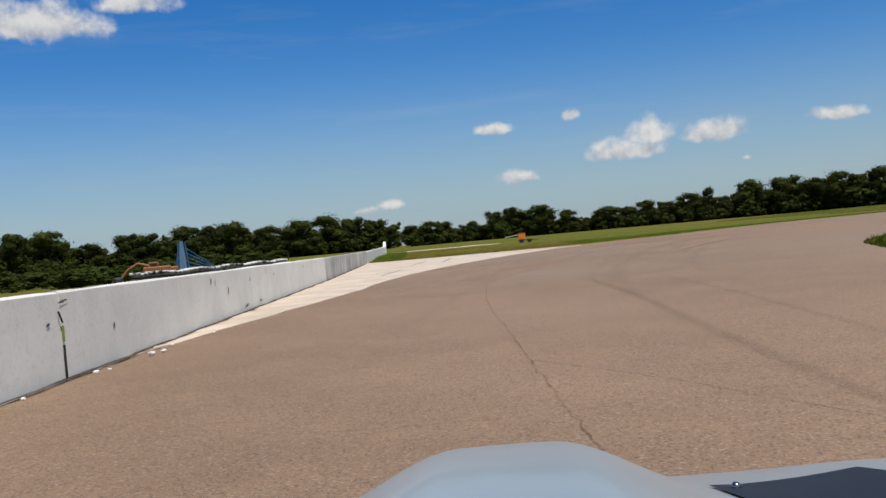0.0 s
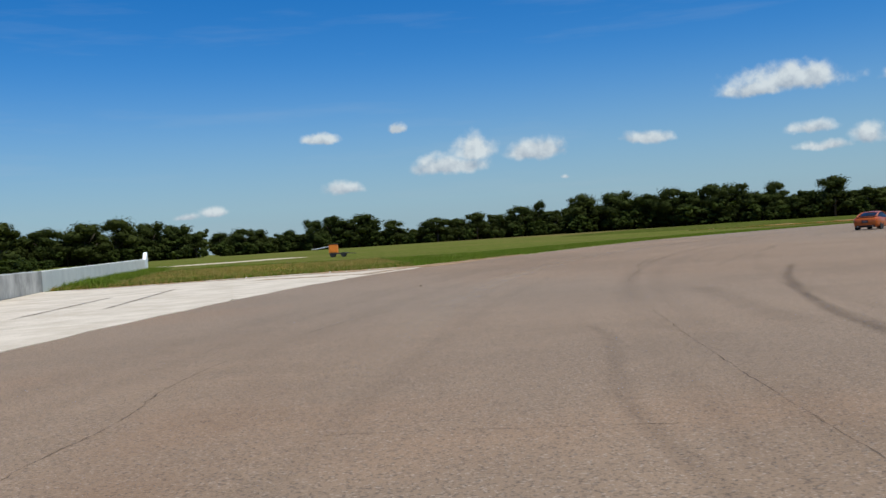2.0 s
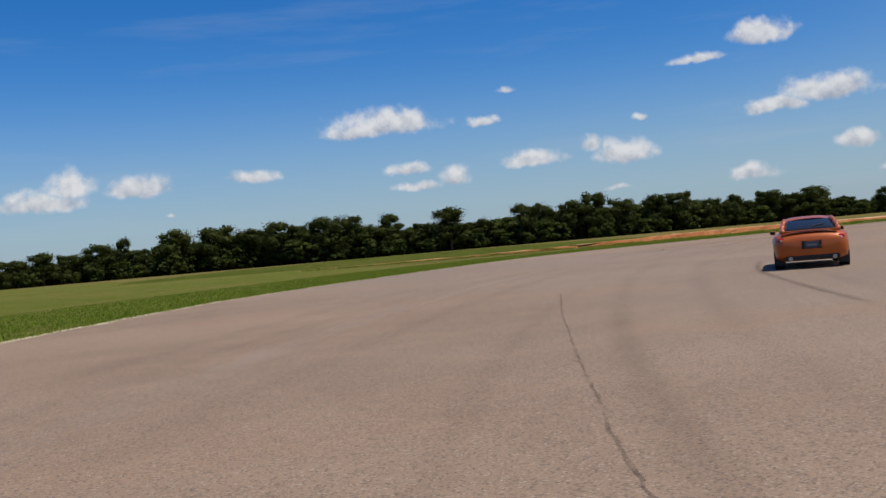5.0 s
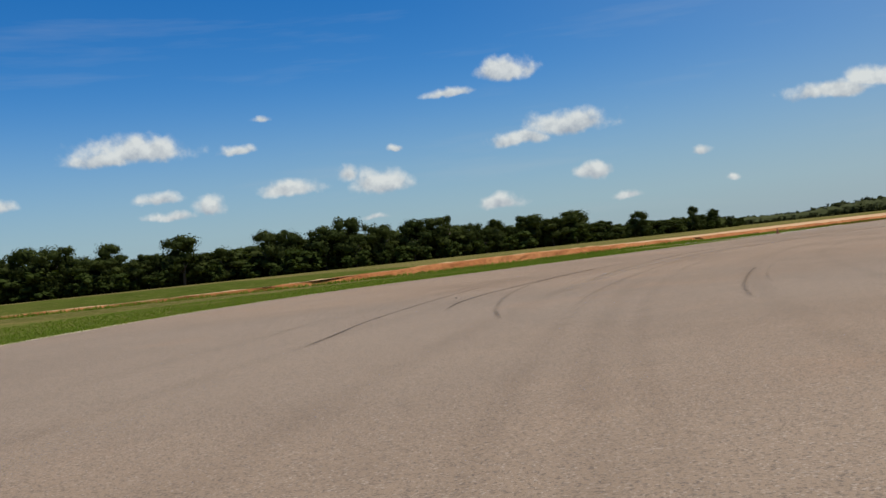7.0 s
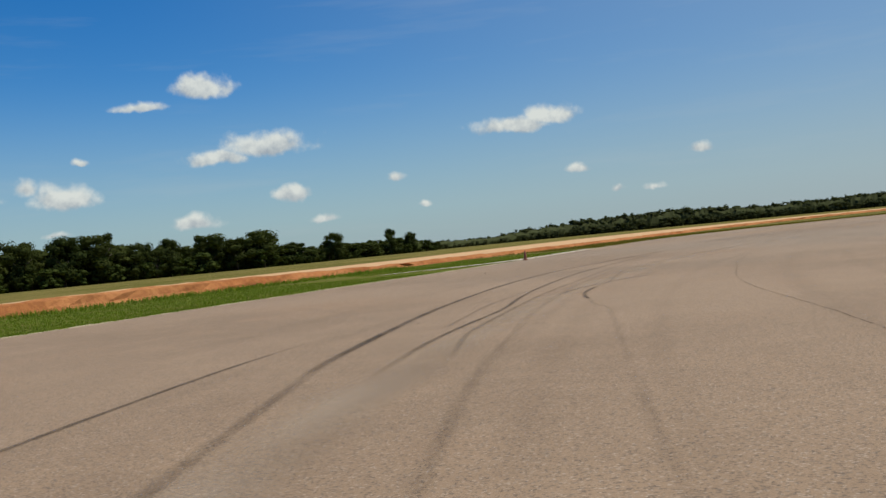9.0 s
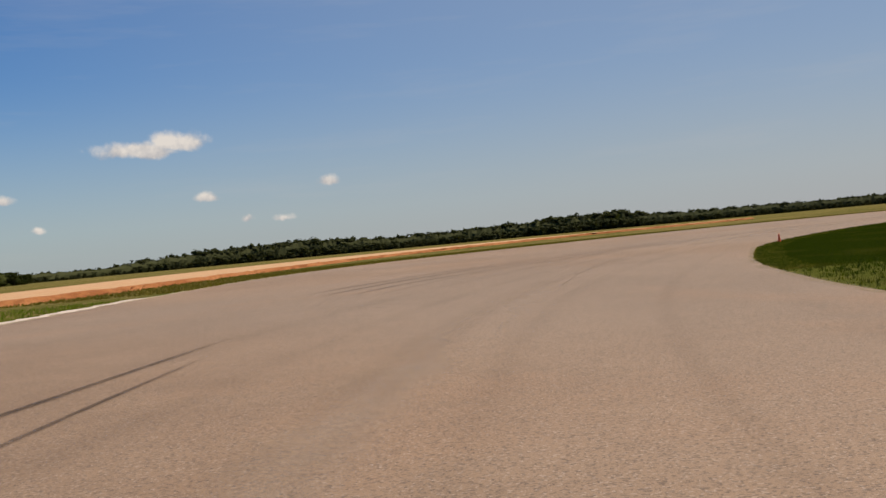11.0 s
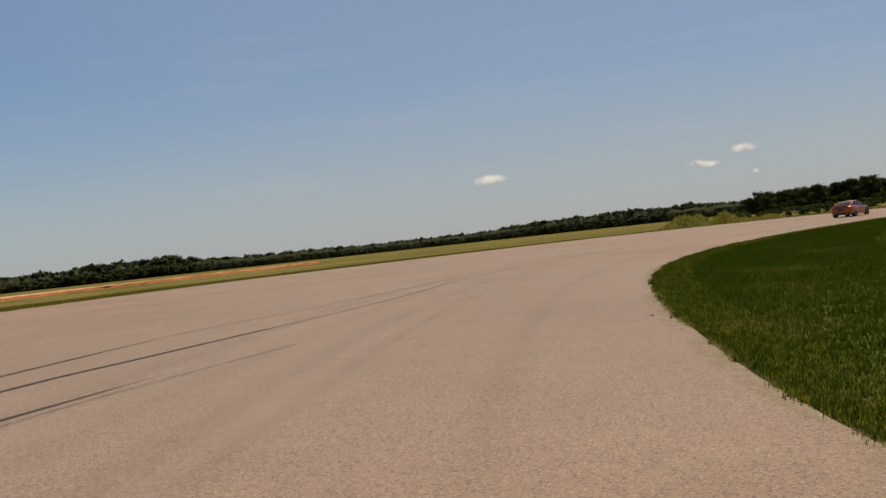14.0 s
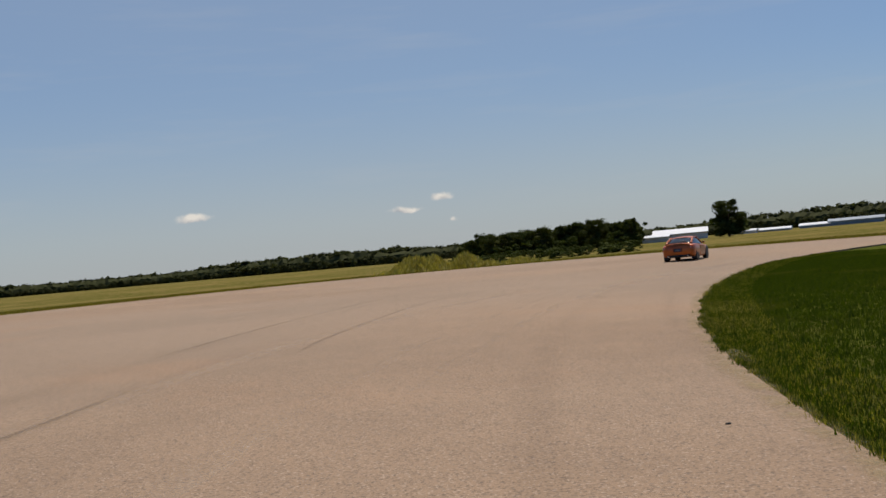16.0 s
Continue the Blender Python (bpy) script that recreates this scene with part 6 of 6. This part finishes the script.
def coupe(x, y, turn, paint, label):
    """A low two-door coupe, front towards +y, wheels on the ground."""
    car = thing("coupe", label, "car", "sports cars on the track", pose(x, y, dip_at(x, y), 0, 0, turn))
    st = [(-2.16, 0.66, 0.42, 0.66, 0.70), (-2.13, 0.76, 0.34, 0.74, 0.80), (-2.04, 0.83, 0.26, 0.80, 0.90), (-1.85, 0.88, 0.22, 0.84, 0.96), (-1.55, 0.905, 0.19, 0.86, 0.98),
          (-1.15, 0.91, 0.17, 0.85, 0.97), (-0.6, 0.89, 0.16, 0.81, 0.93), (0.2, 0.87, 0.16, 0.78, 0.89), (0.9, 0.88, 0.16, 0.77, 0.86), (1.35, 0.895, 0.17, 0.75, 0.82),
          (1.7, 0.87, 0.18, 0.70, 0.75), (1.98, 0.79, 0.21, 0.61, 0.64), (2.12, 0.66, 0.26, 0.52, 0.54), (2.17, 0.50, 0.32, 0.46, 0.47)]
    body = part("body", loft("body", st, body_section, paint), car)
    gl = [(-1.86, 0.60, 0.54, 0.93, 0.955), (-1.6, 0.68, 0.58, 0.92, 1.04), (-1.25, 0.73, 0.58, 0.90, 1.16), (-0.85, 0.76, 0.57, 0.87, 1.255), (-0.4, 0.77, 0.56, 0.85, 1.305),
          (0.0, 0.77, 0.56, 0.84, 1.305), (0.3, 0.77, 0.57, 0.83, 1.235), (0.65, 0.75, 0.60, 0.83, 1.07), (1.0, 0.72, 0.62, 0.82, 0.88)]
    part("glass", loft("glass", gl, roof_section, CAR_GLASS), car, "dark tinted glasshouse")
    # roof skin with its pillars
    roof = [(-0.92, 0.0, 0.50, 0, 1.262), (-0.8, 0, 0.545, 0, 1.288), (-0.4, 0, 0.545, 0, 1.325), (0.0, 0, 0.545, 0, 1.325), (0.16, 0, 0.53, 0, 1.295)]
    verts, faces = [], []
    for i, (yy, _, w, _, z) in enumerate(roof):
        verts += [(w * f, yy, z - 0.045 * abs(f) ** 3) for f in (-1, -0.6, -0.2, 0.2, 0.6, 1)]
        if i:
            faces += [((i - 1) * 6 + j, (i - 1) * 6 + j + 1, i * 6 + j + 1, i * 6 + j) for j in range(5)]
    part("roof", data_mesh("roof", verts, faces, paint, True), car)
    for s in (-1, 1):
        for k, pts in enumerate(([(-0.85, 0.57, 1.235), (-1.25, 0.63, 1.13), (-1.6, 0.665, 1.01), (-1.85, 0.66, 0.935)], [(0.12, 0.575, 1.26), (0.42, 0.62, 1.14), (0.75, 0.665, 0.99), (1.0, 0.70, 0.865)])):
            bm = bmesh.new()
            for (ya, xa, za), (yb, xb, zb) in zip(pts[:-1], pts[1:]):
                rod((s * xa, ya, za), (s * xb, yb, zb), 0.065 if k == 0 else 0.035, 8, bm)
            part("pillar", mesh_of("pillar", bm, paint, True), car)
        part("roof_rail", mesh_of("roof_rail", rod((s * 0.565, -0.85, 1.235), (s * 0.565, 0.12, 1.262), 0.03, 8), paint, True), car)
        door = part("door", mesh_of("door", box(0.03, 1.25, 0.52, (s * 0.872, 0.12, 0.25), 0.012), paint), car)
        part("handle", mesh_of("handle", box(0.03, 0.04, 0.20, (s * 0.895, -0.46, 0.58), 0.008), CHROME), door, "bright vertical handle")
        mirror = part("mirror", mesh_of("mirror", box(0.16, 0.11, 0.11, (s * 0.885, 0.52, 0.87), 0.035), paint), car)
        part("mirror_glass", mesh_of("mirror_glass", box(0.12, 0.01, 0.075, (s * 0.885, 0.462, 0.888)), CAR_GLASS), mirror)
        lamp = part("tail_lamp", mesh_of("tail_lamp", box(0.17, 0.16, 0.20, (s * 0.70, -2.04, 0.62), 0.05), TAIL_RED), car, "red tail lamp")
        part("reflector", mesh_of("reflector", box(0.06, 0.02, 0.10, (s * 0.70, -2.125, 0.66), 0.01), LAMP_CLEAR), lamp)
        part("headlight", mesh_of("headlight", box(0.16, 0.42, 0.12, (s * 0.66, 1.80, 0.58), 0.05), LAMP_CLEAR), car)
        part("exhaust", mesh_of("exhaust", rod((s * 0.52, -2.18, 0.27), (s * 0.52, -1.95, 0.27), 0.055, 14), CHROME), car)
        part("mudflap", mesh_of("mudflap", box(0.24, 0.02, 0.14, (s * 0.76, -1.72, 0.10)), TRIM), car)
        for yy in (-1.30, 1.33):
            wheel_parts(car, s * 0.775, yy, 0.325, 0.235, s)
            arch = bmesh.new()
            bmesh.ops.create_cone(arch, cap_ends=True, segments=26, radius1=0.375, radius2=0.375, depth=0.05, matrix=pose(s * 0.872, yy, 0.34, 0, 90, 0))
            part("wheel_arch", mesh_of("wheel_arch", arch, TRIM), car)
    part("bumper_valance", mesh_of("bumper_valance", box(1.30, 0.20, 0.17, (0, -2.03, 0.23), 0.04), TRIM), car, "black lower valance")
    plate = part("number_plate", mesh_of("number_plate", box(0.34, 0.02, 0.16, (0, -2.165, 0.52), 0.006), PLATE), car)
    part("bar", mesh_of("bar", box(0.24, 0.006, 0.055, (0, -2.177, 0.57)), PLATE_BAR), plate)
    part("plate_recess", mesh_of("plate_recess", box(0.52, 0.03, 0.24, (0, -2.145, 0.48), 0.02), TRIM), car)
    part("spoiler", mesh_of("spoiler", box(1.30, 0.16, 0.03, (0, -1.99, 0.945), 0.012), paint), car)
    part("wiper", mesh_of("wiper", rod((0.05, -1.62, 1.05), (0.35, -1.45, 1.11), 0.012, 6), TRIM), car)
    return car


coupe(48.5, 98.0, -52.0, RED_PAINT, "deep orange red metallic coupe seen from behind")
coupe(227.4, 54.5, -157.0, ORANGE_PAINT, "metallic orange coupe with dark glass on the track")


# ---------------------------------------------------------------- the silver car at the start of the track
def silver_car():
    car = thing("open_sports_car", "silver grey open sports car with a bulged bonnet", "car", "sports cars on the track", pose(-0.01, 0.0, 0.0, 0, 0, -3.0))

    def ease(s):
        s = min(1.0, max(0.0, s))
        return s * s * (3 - 2 * s)

    def bonnet_z(u, v):
        a = abs(u)
        bulge = 0.100 * ease((0.38 - a) / 0.28) * (1 - 0.12 * (a / 0.3) ** 2) * min(1.0, max(0.0, (2.28 - v) / 0.25))
        fender = 0.022 * math.exp(-((a - 0.70) / 0.16) ** 2) * min(1.0, max(0.0, (2.3 - v) / 0.5))
        return 0.93 - 0.16 * ((v - 0.5) / 1.5) ** 2 + bulge + fender - 0.10 * max(0.0, a - 0.74) / 0.14

    nu, nv = 72, 44
    verts = [(0.0 + (-0.88 + 1.76 * i / nu), 0.42 + 1.93 * j / nv, bonnet_z(-0.88 + 1.76 * i / nu, 0.42 + 1.93 * j / nv)) for j in range(nv + 1) for i in range(nu + 1)]
    faces = [(j * (nu + 1) + i, j * (nu + 1) + i + 1, (j + 1) * (nu + 1) + i + 1, (j + 1) * (nu + 1) + i) for j in range(nv) for i in range(nu)]
    n0 = len(verts)
    rim = [i for i in range(nu + 1)] + [j * (nu + 1) + nu for j in range(1, nv + 1)] + [nv * (nu + 1) + i for i in range(nu - 1, -1, -1)] + [j * (nu + 1) for j in range(nv - 1, 0, -1)]
    for q in rim:
        x, y, z = verts[q]
        verts.append((x, y, 0.30))
    for i in range(len(rim)):
        j = (i + 1) % len(rim)
        faces.append((rim[j], rim[i], n0 + i, n0 + j))
    bonnet = part("bonnet", data_mesh("bonnet", verts, faces, SILVER_PAINT, True), car, "silver bonnet with a central bulge")
    for s in (-1, 1):
        vent = []
        for j in range(7):
            for i in range(6):
                u, v = s * (0.40 + 0.26 * i / 5 - 0.05 * j / 6), 1.10 + 0.62 * j / 6
                vent.append((u, v, bonnet_z(u, v) + 0.004))
        f = [(j * 6 + i, j * 6 + i + 1, (j + 1) * 6 + i + 1, (j + 1) * 6 + i) for j in range(6) for i in range(5)]
        part("vent", data_mesh("vent", vent, f if s > 0 else [q[::-1] for q in f], TRIM, True), bonnet, "dark bonnet vent")
        bm = bmesh.new()
        bmesh.ops.create_uvsphere(bm, u_segments=10, v_segments=6, radius=0.009, matrix=Matrix.Translation((s * 0.385, 1.66, bonnet_z(0.385, 1.66) + 0.006)))
        part("bolt", mesh_of("bolt", bm, CHROME, True), bonnet)
        part("side_panel", mesh_of("side_panel", box(0.10, 2.5, 0.55, (s * 0.83, -0.85, 0.22), 0.04), SILVER_PAINT), car)
        part("headlight", mesh_of("headlight", box(0.24, 0.20, 0.12, (s * 0.62, 2.28, 0.50), 0.05), LAMP_CLEAR), car)
        part("tail_lamp", mesh_of("tail_lamp", box(0.24, 0.06, 0.12, (s * 0.58, -2.38, 0.60), 0.03), TAIL_RED), car)
        part("seat", mesh_of("seat", box(0.48, 0.16, 0.60, (s * 0.38, -0.95, 0.30), 0.06), TRIM), car, "black seat back")
        for yy in (1.72, -1.5):
            wheel_parts(car, s * 0.80, yy, 0.32, 0.22, s)
    part("rear_deck", mesh_of("rear_deck", box(1.70, 1.05, 0.52, (0, -1.88, 0.30), 0.10), SILVER_PAINT), car)
    part("floor_pan", mesh_of("floor_pan", box(1.60, 2.2, 0.08, (0, -0.45, 0.20), 0.02), TRIM), car)
    part("dashboard", mesh_of("dashboard", box(1.54, 0.22, 0.22, (0, 0.30, 0.66), 0.06), TRIM), car)
    part("bumper", mesh_of("bumper", box(1.50, 0.20, 0.22, (0, 2.32, 0.22), 0.07), SILVER_PAINT), car)


silver_car()
